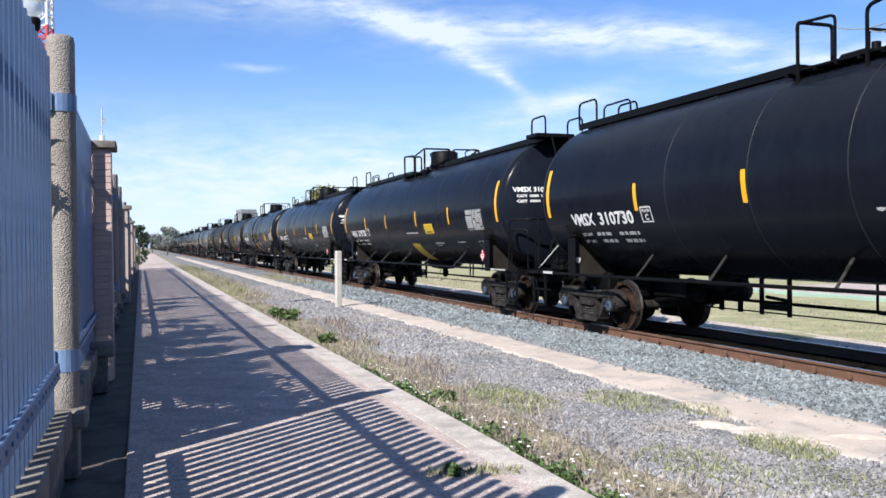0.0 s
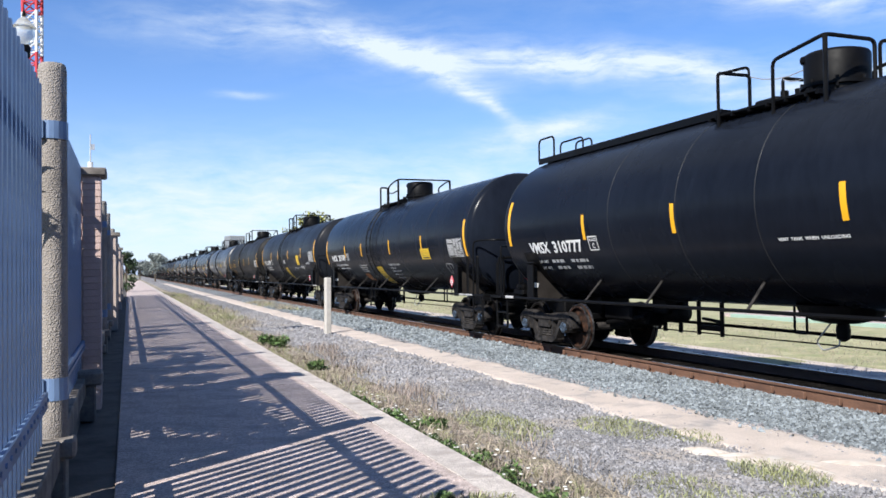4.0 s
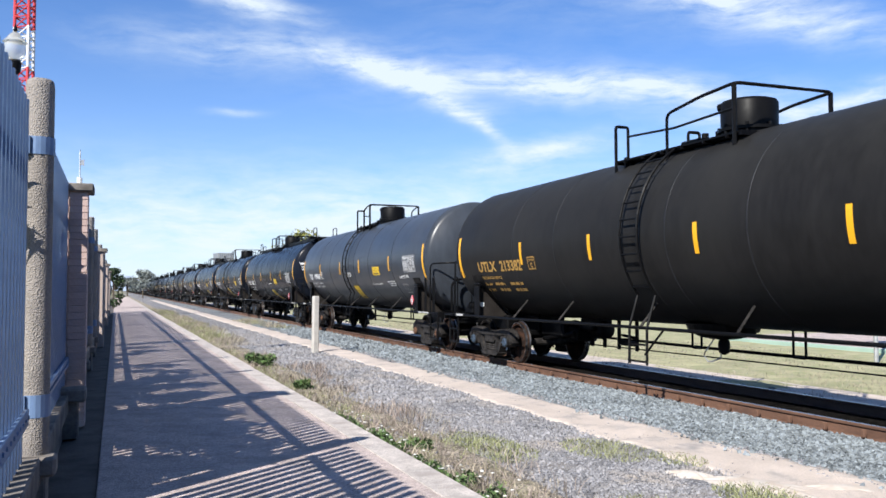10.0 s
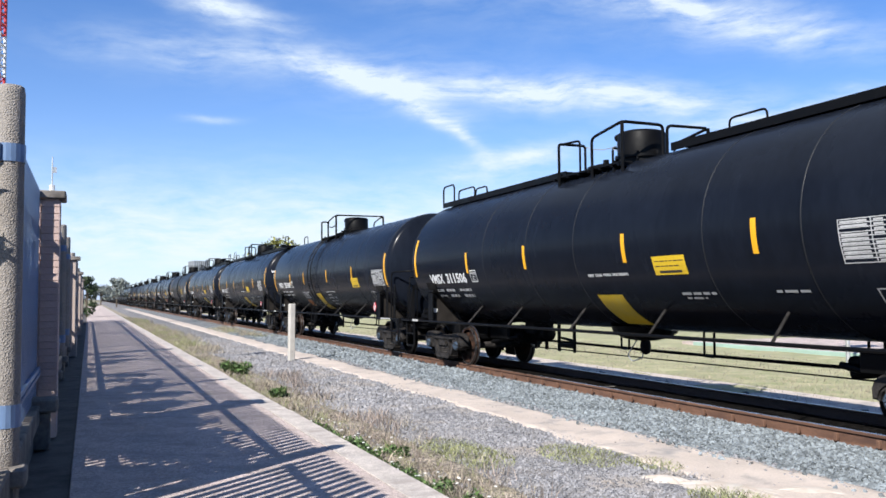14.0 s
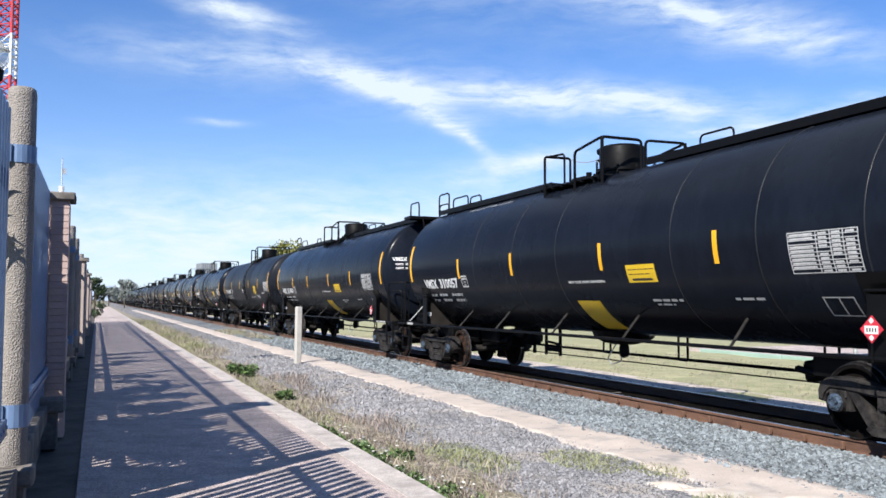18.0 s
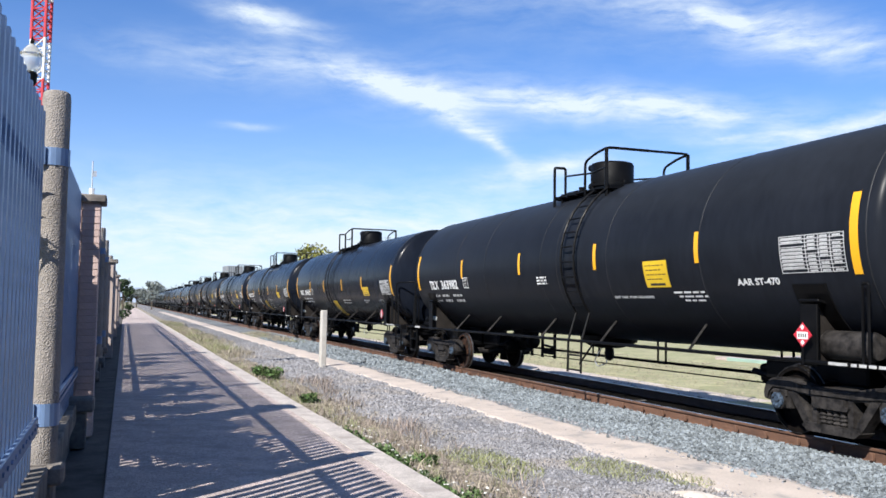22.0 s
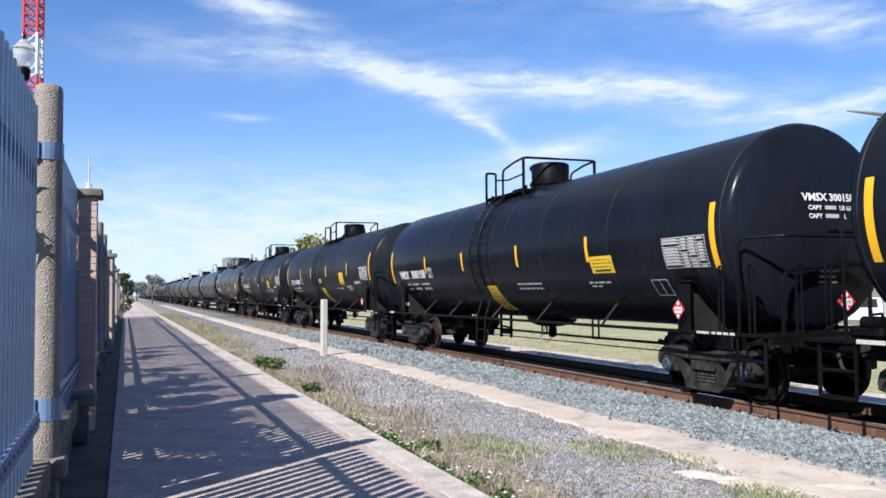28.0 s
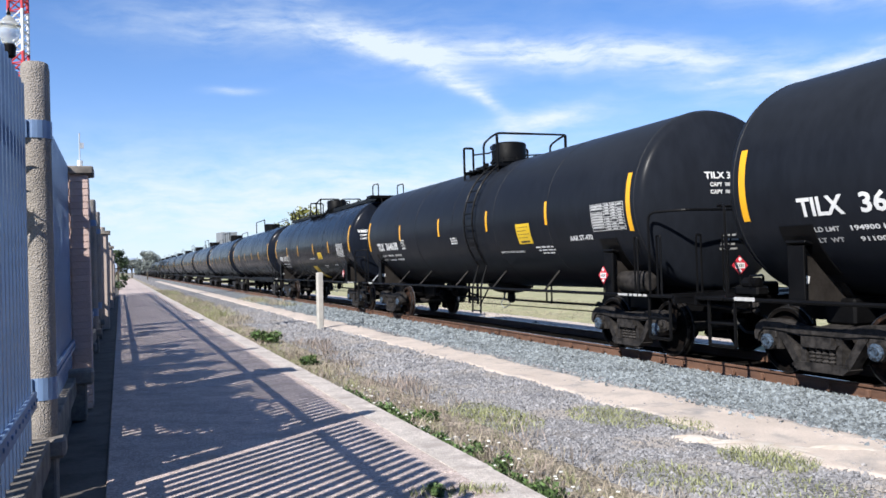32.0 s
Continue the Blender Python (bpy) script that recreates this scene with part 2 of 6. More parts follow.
M["rail"] = mat("rusty_rail_steel", (0.115, 0.060, 0.038), 0.8, vary=0.4, scale=3, fine=60, stretch=(1, 0.3, 1), tint=(0.07, 0.037, 0.026))
# near-black base: the shade under the train, put into the stone colour
M["bed_shade"] = mat("oily_ballast", (0.009, 0.0083, 0.0078), 0.9, vary=0.4, scale=2, fine=30, bump=0.02, voronoi=22, cells=0.6, spec=0.0)
M["railtop"] = mat("worn_rail_head", (0.36, 0.33, 0.31), 0.3, metal=1.0, vary=0.2, scale=4)
M["sleeper"] = mat("grey_concrete_sleeper", (0.12, 0.11, 0.1), 0.9, vary=0.3, scale=4, fine=50, bump=0.003)
M["ballast"] = mat("grey_ballast_stone", (0.1584, 0.1716, 0.1815), 0.85, vary=0.35, scale=1.2, fine=26, bump=0.03, voronoi=20, cells=0.7)
M["stone"] = mat("broken_grey_stone", (0.152, 0.171, 0.181), 0.85, vary=0.3, scale=1.5, fine=60, per_piece=0.75, bump=0.002)
M["pebble"] = mat("small_grey_gravel", (0.215, 0.212, 0.22), 0.88, vary=0.25, scale=0.8, fine=60, per_piece=0.55, tint=(0.265, 0.237, 0.212), tint_at=(0.50, 0.68))
M["gravel"] = mat("grey_gravel_ground", (0.185, 0.181, 0.185), 0.92, vary=0.35, scale=0.9, fine=34, bump=0.02, voronoi=38, cells=0.8, tint=(0.225, 0.197, 0.168), tint_at=(0.52, 0.78))
M["path"] = mat("trodden_tan_dirt", (0.47, 0.40, 0.345), 0.95, vary=0.24, scale=1.4, fine=40, bump=0.01, tint=(0.27, 0.25, 0.235), tint_at=(0.52, 0.70))
M["soil"] = mat("dry_soil_with_litter", (0.2635, 0.2227, 0.1742), 0.95, vary=0.5, scale=1.8, fine=30, bump=0.02, voronoi=26, cells=0.5, tint=(0.20, 0.18, 0.10), tint_at=(0.47, 0.68))
M["meadow"] = mat("dry_pale_grass_ground", (0.31, 0.29, 0.17), 0.95, vary=0.35, scale=0.9, fine=16, bump=0.03, tint=(0.22, 0.235, 0.11), tint_at=(0.46, 0.66))
M["land"] = mat("distant_dry_land", (0.1782, 0.165, 0.099), 0.95, vary=0.3, scale=0.05, fine=1.5)
M["concrete"] = mat("worn_walkway_concrete", (0.43, 0.354, 0.324), 0.92, vary=0.28, scale=1.3, fine=60, bump=0.006, tint=(0.28, 0.236, 0.212), tint_at=(0.48, 0.72), voronoi=70, cells=0.5)
M["gutter"] = mat("dirty_gutter_concrete", (0.085, 0.074, 0.066), 0.92, vary=0.45, scale=1.5, fine=30, bump=0.004, tint=(0.04, 0.035, 0.031), tint_at=(0.45, 0.65))
M["kerb"] = mat("pale_concrete_edge", (0.45, 0.405, 0.37), 0.9, vary=0.28, scale=2, fine=50, bump=0.006, tint=(0.32, 0.285, 0.26), tint_at=(0.47, 0.66), voronoi=60, cells=0.3)
M["plinth"] = mat("stained_concrete_block", (0.185, 0.164, 0.143), 0.9, vary=0.4, scale=2.5, fine=45, bump=0.004, tint=(0.085, 0.075, 0.066), tint_at=(0.44, 0.66))
M["post"] = mat("exposed_aggregate_concrete", (0.232, 0.208, 0.185), 0.92, vary=0.4, scale=3, fine=80, bump=0.008, voronoi=95)
M["fence"] = mat("blue_grey_fence_paint", (0.135, 0.205, 0.335), 0.42, vary=0.3, scale=2, fine=30, stretch=(1, 1, 0.3), tint=(0.075, 0.12, 0.21), tint_at=(0.50, 0.72), spec=0.4)
M["brick"] = mat("brown_brick", (0.42, 0.315, 0.285), 0.85, vary=0.2, scale=3, fine=50, per_piece=0.14, bump=0.003)
M["mortar"] = mat("brown_mortar", (0.36, 0.275, 0.245), 0.95, vary=0.2, scale=8)
M["plaster"] = mat("pale_pink_render", (0.376, 0.308, 0.268), 0.9, vary=0.15, scale=2, fine=40)
M["whitepost"] = mat("whitewashed_concrete", (0.396, 0.3744, 0.3384), 0.9, vary=0.2, scale=5, fine=40, bump=0.004, tint=(0.2736, 0.2376, 0.2016), tint_at=(0.6, 0.8))
M["leaf"] = mat("green_leaf", (0.058, 0.098, 0.03), 0.6, vary=0.4, scale=2, per_piece=0.9)
M["leaf_dark"] = mat("dark_green_leaf", (0.0225, 0.0413, 0.0135), 0.6, vary=0.4, scale=2, per_piece=1.0)
M["leaf_yellow"] = mat("yellow_green_leaf", (0.136, 0.136, 0.028), 0.6, vary=0.4, scale=2, per_piece=1.0)
# green lightened towards grey to carry the haze over distant crowns
M["leaf_grey"] = mat("dusty_grey_green_leaf", (0.12, 0.135, 0.10), 0.7, vary=0.3, scale=2, per_piece=0.7)
# leaf colour with the distance haze painted in
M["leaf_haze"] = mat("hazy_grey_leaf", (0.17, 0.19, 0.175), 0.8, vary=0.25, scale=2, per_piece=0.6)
M["bark"] = mat("grey_brown_bark", (0.084, 0.0665, 0.049), 0.9, vary=0.35, scale=5, fine=40, bump=0.01)
M["straw"] = mat("dry_straw_grass", (0.2430, 0.2115, 0.1620), 0.8, vary=0.3, scale=3, per_piece=0.9)
M["seed"] = mat("purplish_dry_stalks", (0.22, 0.18, 0.155), 0.8, vary=0.3, scale=3, per_piece=0.9)
M["blade"] = mat("green_grass_blade", (0.195, 0.205, 0.10), 0.7, vary=0.3, scale=3, per_piece=0.9)
M["petal"] = mat("white_petal", (0.6, 0.5925, 0.555), 0.7, vary=0.08)
M["tower_red"] = mat("red_mast_paint", (0.44, 0.04, 0.048), 0.5, vary=0.15)
M["tower_white"] = mat("white_mast_paint", (0.624, 0.624, 0.624), 0.5, vary=0.1)
M["galv"] = mat("galvanised_steel", (0.45, 0.46, 0.47), 0.45, metal=0.7, vary=0.2, scale=6)
M["wall_white"] = mat("pale_concrete_road", (0.50, 0.51, 0.50), 0.85, vary=0.12, scale=0.6, fine=12)
M["wall_teal"] = mat("teal_kerb_paint", (0.26, 0.36, 0.30), 0.7, vary=0.15, scale=0.6, fine=12)
# blue of the distance haze mixed into the hill colour
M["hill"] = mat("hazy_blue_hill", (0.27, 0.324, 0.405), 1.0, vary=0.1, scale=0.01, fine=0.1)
M["carpaint"] = mat("white_car_paint", (0.504, 0.511, 0.525), 0.25, vary=0.04, coat=0.5)
M["tyre"] = mat("black_rubber", (0.02, 0.02, 0.02), 0.85, vary=0.3)
M["glass_dark"] = mat("dark_car_glass", (0.02, 0.025, 0.03), 0.08, vary=0.05)
M["roofgrey"] = mat("grey_metal_cladding", (0.264, 0.272, 0.28), 0.5, metal=0.4, vary=0.2, scale=0.7)


def glass_globe():
    mt = bpy.data.materials.new("clear_lamp_glass")
    mt.use_nodes = True
    b = mt.node_tree.nodes["Principled BSDF"]
    b.inputs["Base Color"].default_value = (0.86, 0.86, 0.82, 1)
    b.inputs["Roughness"].default_value = 0.25
    b.inputs["Transmission Weight"].default_value = 0.75
    b.inputs["IOR"].default_value = 1.45
    return mt


M["globe"] = glass_globe()


# ---- mesh helpers ----
def solid(bm, size, at=(0, 0, 0), turn=None, bevel=0.0):
    """A box of the given size, bevelled, at a place, turned by an Euler in degrees."""
    m = Matrix.Translation(at)
    if turn:
        m = m @ Euler([radians(a) for a in turn]).to_matrix().to_4x4()
    r = bmesh.ops.create_cube(bm, size=1.0, matrix=m @ Matrix.Diagonal((*size, 1)))
    if bevel:
        edges = {e for v in r["verts"] for e in v.link_edges}
        bmesh.ops.bevel(bm, geom=list(edges), offset=bevel, segments=1, affect="EDGES")
    return r


def rod(bm, a, b, r, seg=8, r2=None):
    """A round bar from a to b."""
    a, b = Vector(a), Vector(b)
    d = b - a
    m = Matrix.Translation((a + b) / 2) @ d.to_track_quat("Z", "Y").to_matrix().to_4x4()
    bmesh.ops.create_cone(bm, cap_ends=True, segments=seg, radius1=r, radius2=r if r2 is None else r2, depth=d.length, matrix=m)


def pipe(bm, pts, r, seg=6):
    """A bent round bar through the points."""
    pts = [Vector(p) for p in pts]
    rings = []
    side = None
    for i, p in enumerate(pts):
        d = (pts[min(i + 1, len(pts) - 1)] - pts[max(i - 1, 0)]).normalized()
        if side is None:
            side = d.orthogonal().normalized()
        side = (side - d * side.dot(d)).normalized()
        up = d.cross(side)
        rings.append([bm.verts.new(p + (side * math.cos(k * math.tau / seg) + up * math.sin(k * math.tau / seg)) * r) for k in range(seg)])
    for a, b in zip(rings, rings[1:]):
        for k in range(seg):
            bm.faces.new((a[k], a[(k + 1) % seg], b[(k + 1) % seg], b[k]))
    bm.faces.new(rings[0][::-1])
    bm.faces.new(rings[-1])


def arc(a, corner, b, n=5):
    """Points of a rounded corner from a to b."""
    a, c, b = Vector(a), Vector(corner), Vector(b)
    return [(1 - t) ** 2 * a + 2 * t * (1 - t) * c + t * t * b for t in (i / n for i in range(n + 1))]


def bent(pts, r=0.12):
    """The corners of a polyline, rounded by r."""
    pts = [Vector(p) for p in pts]
    out = [pts[0]]
    for a, c, b in zip(pts, pts[1:], pts[2:]):
        u, v = (a - c), (b - c)
        out += arc(c + u.normalized() * min(r, u.length * 0.45), c, c + v.normalized() * min(r, v.length * 0.45), 4)
    return out + [pts[-1]]


def lathe(bm, profile, axis, seg=32, at=(0, 0, 0), cap=True):
    """A turned body: the profile is rows of (along, radius); axis is 'x', 'y' or 'z'."""
    rings = []
    for h, r in profile:
        ring = []
        for k in range(seg):
            c, s = math.cos(k * math.tau / seg) * r, math.sin(k * math.tau / seg) * r
            p = {"x": (h, c, s), "y": (c, h, s), "z": (c, s, h)}[axis]
            ring.append(bm.verts.new(Vector(p) + Vector(at)))
        rings.append(ring)
    for a, b in zip(rings, rings[1:]):
        for k in range(seg):
            bm.faces.new((a[k], a[(k + 1) % seg], b[(k + 1) % seg], b[k]))
    if cap:
        bm.faces.new(rings[0][::-1])
        bm.faces.new(rings[-1])
    bmesh.ops.recalc_face_normals(bm, faces=bm.faces)


def prism(bm, outline, a, b, axis):
    """An outline of two coordinates drawn out along an axis from a to b."""
    def place(p, h):
        return {"x": (h, p[0], p[1]), "y": (p[0], h, p[1]), "z": (p[0], p[1], h)}[axis]
    lo, hi = [bm.verts.new(place(p, a)) for p in outline], [bm.verts.new(place(p, b)) for p in outline]
    k = len(outline)
    for i in range(k):
        bm.faces.new((lo[i], lo[(i + 1) % k], hi[(i + 1) % k], hi[i]))
    bm.faces.new(lo[::-1])
    bm.faces.new(hi)
    bmesh.ops.recalc_face_normals(bm, faces=bm.faces)


def finish(bm, name, material, smooth=None):
    me = bpy.data.meshes.new(name)
    if smooth is not None:
        for f in bm.faces:
            f.smooth = True
        for e in bm.edges:
            if len(e.link_faces) == 2 and e.calc_face_angle(0) > radians(smooth):
                e.smooth = False
    bm.to_mesh(me)
    bm.free()
    me.materials.append(material)
    return me


def thing(name, bm, material, label, category, group="", kind="", smooth=None, at=None):
    ob = new(name, finish(bm, name, material, smooth))
    if at is not None:
        ob.matrix_basis = at
    return tagged(ob, label, category, group, kind)


def part(name, bm, material, parent, label="", smooth=None):
    """One mesh object under a thing or under a part."""
    ob = new(name, finish(bm, name, material, smooth))
    ob.parent = parent
    return tagged(ob, label) if label else ob


def again(ob, parent, m=None):
    """Another part on the same mesh."""
    o = new(ob.name.split(".")[0], ob.data)
    o.parent = parent
    if m is not None:
        o.matrix_basis = m
    return o


# ---- plan ----
TRACK = 9.40        # middle of the track, right of the camera
RAIL_Z = -0.10      # top of the rail
FENCE = -0.60      # line of the fence
SIDE_R = 2.62       # outer edge of the walkway
GROUND = -0.25
FIELD = -0.75       # the grass behind the track lies lower


def terrain():
    # the wide ground, one sheet to the horizon
    bm = bmesh.new()
    s = 2600
    # the line stands on a low bank above the field
    cols = [[bm.verts.new((x, y, z)) for y in (-s, s)] for x, z in ((-s, 0), (11.0, 0), (12.3, FIELD - GROUND), (s, FIELD - GROUND))]
    for a, b in zip(cols, cols[1:]):
        bm.faces.new((a[0], b[0], b[1], a[1]))
    thing("ground", bm, M["land"], "dry flat land reaching the horizon", "ground", kind="structure", at=pose(0, 0, GROUND - 0.10))

    def strip(name, x0, x1, y0, y1, z, material, label, cat, nx, ny, rough=0.02, edge=0.0, flare=0.0):
        """A strip of ground with uneven surface and wavering edges."""
        bm = bmesh.new()
        rows = []
        for j in range(ny + 1):
            f = j / ny
            y = y0 + (y1 - y0) * f * f if y1 > 80 else y0 + (y1 - y0) * f
            row = []
            for i in range(nx + 1):
                w = flare * min(max((11.5 - y) / 5, 0), 1)
                x = x0 - w + (x1 - x0 + 2.4 * w) * i / nx
                if edge:
                    side = 2 * i / nx - 1
                    q = 11.0 if side > 0 else 3.0
                    x += edge * abs(side) ** 3 * (noise.noise((q, y * 0.9, 1)) + 0.6 * noise.noise((q, y * 3.1, 7)) + 0.5 * noise.noise((q, y * 9.3, 2)))
                dz = rough * noise.fractal((x * 1.3, y * 1.3, 3.0), 1.0, 2.0, 3)
                if edge and i in (0, nx):
                    dz -= 0.075
                row.append(bm.verts.new((x, y, z + dz)))
            rows.append(row)
        for a, b in zip(rows, rows[1:]):
            for i in range(nx):
                bm.faces.new((a[i], a[i + 1], b[i + 1], b[i]))
        return thing(name, bm, material, label, cat, kind="structure", smooth=80)

    strip("gravel_ground", 2.2, 6.85, -6, 420, GROUND, M["gravel"], "grey gravel ground between walkway and track", "ground", 30, 260, 0.025)
    strip("verge", 2.3, 3.75, -6, 300, GROUND + 0.035, M["soil"], "dry weedy soil beside the walkway", "ground", 14, 420, 0.03, 0.30)
    strip("dirt_path", 5.62, 6.5, -6, 160, GROUND + 0.028, M["path"], "trodden tan dirt path along the ballast", "path", 14, 620, 0.018, 0.26, 0.16)
    strip("ballast_bed", 6.6, 11.05, -30, 900, RAIL_Z - 0.185, M["ballast"], "bed of broken grey ballast stone", "ballast", 16, 300, 0.02, 0.1)
    strip("grass_field", 12.2, 45, -30, 400, FIELD + 0.02, M["meadow"], "field of dry pale yellow-green grass", "ground", 24, 160, 0.05, 0.25)
    # strip that carries the cars' shade in its colour
    strip("oily_bed", 8.74, 10.98, -30, 300, RAIL_Z - 0.168, M["bed_shade"], "ballast between the rails, coloured dark for the train's shade", "ballast", 8, 260, 0.02)
    strip("dusty_strip", 13.2, 15.6, -30, 300, FIELD + 0.04, M["path"], "pale dusty strip at the foot of the bank", "path", 8, 200, 0.02, 0.3)
    # the shoulder gets the same shade-dark colour
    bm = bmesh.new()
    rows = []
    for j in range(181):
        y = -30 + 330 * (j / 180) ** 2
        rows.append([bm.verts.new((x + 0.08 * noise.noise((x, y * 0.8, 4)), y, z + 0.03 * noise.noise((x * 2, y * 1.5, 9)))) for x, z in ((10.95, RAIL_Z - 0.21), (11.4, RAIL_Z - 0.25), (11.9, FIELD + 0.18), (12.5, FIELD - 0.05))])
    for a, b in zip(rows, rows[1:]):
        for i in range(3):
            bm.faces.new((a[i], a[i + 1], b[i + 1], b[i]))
    thing("bank_shoulder", bm, M["bed_shade"], "stony shoulder sloping from the track to the field, coloured dark for shade", "bank", kind="structure", smooth=60)


def walkway():
    """The concrete walkway in cast bays, its pale edge and the gutter beside the fence."""
    # one bay of the slab and one of the edge, repeated along the way
    bm = bmesh.new()
    solid(bm, (2.445, 2.985, 0.16), (1.1075, 1.5, -0.08), bevel=0.008)
    first = thing("walkway", bm, M["concrete"], "worn grey concrete walkway slab in cast bays", "walkway", kind="structure")
    first.matrix_basis = pose(0, -6.0, 0)
    slab = first.data
    bm = bmesh.new()
    solid(bm, (0.285, 2.99, 0.22), (2.478, 1.5, -0.113), bevel=0.003)
    edge = part("edge_slab", bm, M["kerb"], first, "pale concrete edge strip")
    for k in range(1, 72):
        o = new("slab", slab)
        o.parent, o.matrix_basis = first, pose(0, 3.0 * k, 0.002 * math.sin(k * 2.1))
        again(edge, first, pose(0.012 * math.sin(k * 1.7), 3.0 * k, 0))
    bm = bmesh.new()
    solid(bm, (0.75, 216, 0.1), (-0.40, 102, -0.075))
    thing("gutter", bm, M["gutter"], "narrow concrete gutter at the foot of the fence", "gutter", kind="structure")


SUPPORTS = [-4.61, -0.93, 2.45, 6.43] + [10.9 + 3.68 * k for k in range(0, 15)]   # posts and pillars of the fence
PILLARS = {4, 8, 12, 16}


def fence():
    """Steel picket fence between concrete posts, on a low concrete beam."""
    def panel(length):
        base = new("steel_fence_panel")
        k = int((length - 0.16) / 0.168)
        bm = bmesh.new()
        prism(bm, [(-0.022, -0.047), (0.02, -0.020), (0.02, 0.020), (-0.022, 0.047), (-0.014, 0.050), (0.027, 0.025), (0.027, -0.025), (-0.014, -0.050)][::-1], 0.47, 2.79, "z")
        one = part("picket", bm, M["fence"], base)
        one.matrix_basis = pose(0, 0.13, 0)
        for i in range(1, k + 1):
            again(one, base, pose(0, 0.13 + (length - 0.26) * i / k, 0))
        for z, x in ((0.75, 0.044), (2.38, -0.044)):
            bm = bmesh.new()
            solid(bm, (0.03, length - 0.14, 0.11), (x, length / 2, z), bevel=0.006)
            part("cross_rail", bm, M["fence"], base)
        bm = bmesh.new()
        for i in range(k + 1):
            rod(bm, (0.056, 0.13 + (length - 0.26) * i / k, 0.755), (0.068, 0.13 + (length - 0.26) * i / k, 0.755), 0.013, 6)
        tagged(part("bolting", bm, M["fence"], base, "small bolt heads along the lower rail"), kind="stuff")
        return tagged(base, "blue-grey painted steel picket fence panel between posts", "fence", "fence along the walkway")

    first = None
    for a, b in zip(SUPPORTS, SUPPORTS[1:]):
        m = pose(FENCE + 0.035 if a < 6 else FENCE + 0.055, a, 0)
        if first is None or abs(b - a - 3.68) > 0.05:
            made = panel(b - a - (0.22 if a == 2.45 else 0))
            made.matrix_basis = m
            first = first or made
        else:
            copy_thing(first, m)

    # beams and stub blocks below the panels
    beam0 = block0 = None
    for i, (a, b) in enumerate(zip(SUPPORTS, SUPPORTS[1:])):
        if beam0 is None:
            base = new("plinth_beam")
            bm = bmesh.new()
            solid(bm, (0.24, b - a - 0.22, 0.2), (0.035, (b - a) / 2, 0.365), bevel=0.012)
            part("beam", bm, M["plinth"], base)
            bm = bmesh.new()
            solid(bm, (0.14, b - a - 0.2, 0.29), (0.03, (b - a) / 2, 0.118))
            part("foot_wall", bm, M["plinth"], base)
            beam0 = tagged(base, "low stained concrete beam under the fence", "plinth", "plinth beams")
            beam0.matrix_basis = pose(FENCE, a, 0)
        else:
            copy_thing(beam0, pose(FENCE, a + 0.1 if a == 6.43 else a + 0.3 if a == 2.45 else a, 0))
        if block0 is None:
            base = new("plinth_block")
            bm = bmesh.new()
            solid(bm, (0.30, 0.24, 0.13), (0.10, 0, 0.40), bevel=0.02)
            part("cap_block", bm, M["plinth"], base)
            bm = bmesh.new()
            solid(bm, (0.16, 0.17, 0.34), (0.105, 0.01, 0.165), bevel=0.012)
            part("pedestal", bm, M["plinth"], base)
            block0 = tagged(base, "small concrete stub block with overhanging cap", "block", "plinth blocks")
            block0.matrix_basis = pose(FENCE, a - 0.06, 0)
        else:
            copy_thing(block0, pose(FENCE, a - 0.06, 0) if a != 10.9 else pose(FENCE + 0.04, 10.0, 0) @ Matrix.Diagonal((1.15, 1.3, 1.14, 1)))

    # round posts with steel clamps
    base = new("round_fence_post")
    bm = bmesh.new()
    lathe(bm, [(0.0, 0.098), (2.955, 0.092), (2.992, 0.086), (3.003, 0.074)], "z", 20)
    part("shaft", bm, M["post"], base, smooth=40)
    for z, h in ((0.79, 0.075), (2.54, 0.06)):
        bm = bmesh.new()
        lathe(bm, [(z - h, 0.092), (z - h, 0.101), (z + h, 0.101), (z + h, 0.092)], "z", 20, cap=False)
        solid(bm, (0.05, 0.2, 2 * h), (-0.09, 0.0, z))
        part("clamp_band", bm, M["fence"], base, "blue-grey steel clamp")
    tagged(base, "round exposed-aggregate concrete fence post with steel clamps", "post", "fence posts")
    placed = False
    for i, y in enumerate(SUPPORTS):
        if i in PILLARS:
            continue
        if not placed:
            base.matrix_basis, placed = pose(-0.50, y, 0), True
        else:
            copy_thing(base, pose(-0.50, y, 0, 0, 0, 3 * i))

    # brick pillars
    pillar = new("brick_pillar")
    bm = bmesh.new()
    solid(bm, (0.368, 0.368, 2.70), (0, 0, 1.35))
    part("core", bm, M["mortar"], pillar)
    bm = bmesh.new()
    solid(bm, (0.52, 0.52, 0.09), (0, 0, 2.745), bevel=0.012)
    part("cap", bm, M["plinth"], pillar, "projecting concrete cap")
    bm = bmesh.new()
    solid(bm, (0.19, 0.05, 0.071), bevel=0.003)
    brick = finish(bm, "brick", M["brick"])
    n = 0
    for c in range(35):
        z = 0.045 + c * 0.0765
        for face in range(4):
            for j in (0, 1):
                o = new("brick", brick)
                o.parent = pillar
                off = (-0.1, 0.1)[j] + (0.004 if c % 2 else -0.004)
                o.matrix_basis = pose(0, 0, 0, 0, 0, 90 * face) @ pose(off, -0.176, z)
                n += 1
    tagged(pillar, "square brown brick pillar with a concrete cap", "pillar", "fence pillars")
    pillar.matrix_basis = pose(-0.51, SUPPORTS[4], 0)
    for i in sorted(PILLARS)[1:]:
        low = new("rendered_pillar")
        bm = bmesh.new()
        solid(bm, (0.46, 0.46, 2.62), (0, 0, 1.31), bevel=0.01)
        part("shaft", bm, M["plaster"], low)
        bm = bmesh.new()
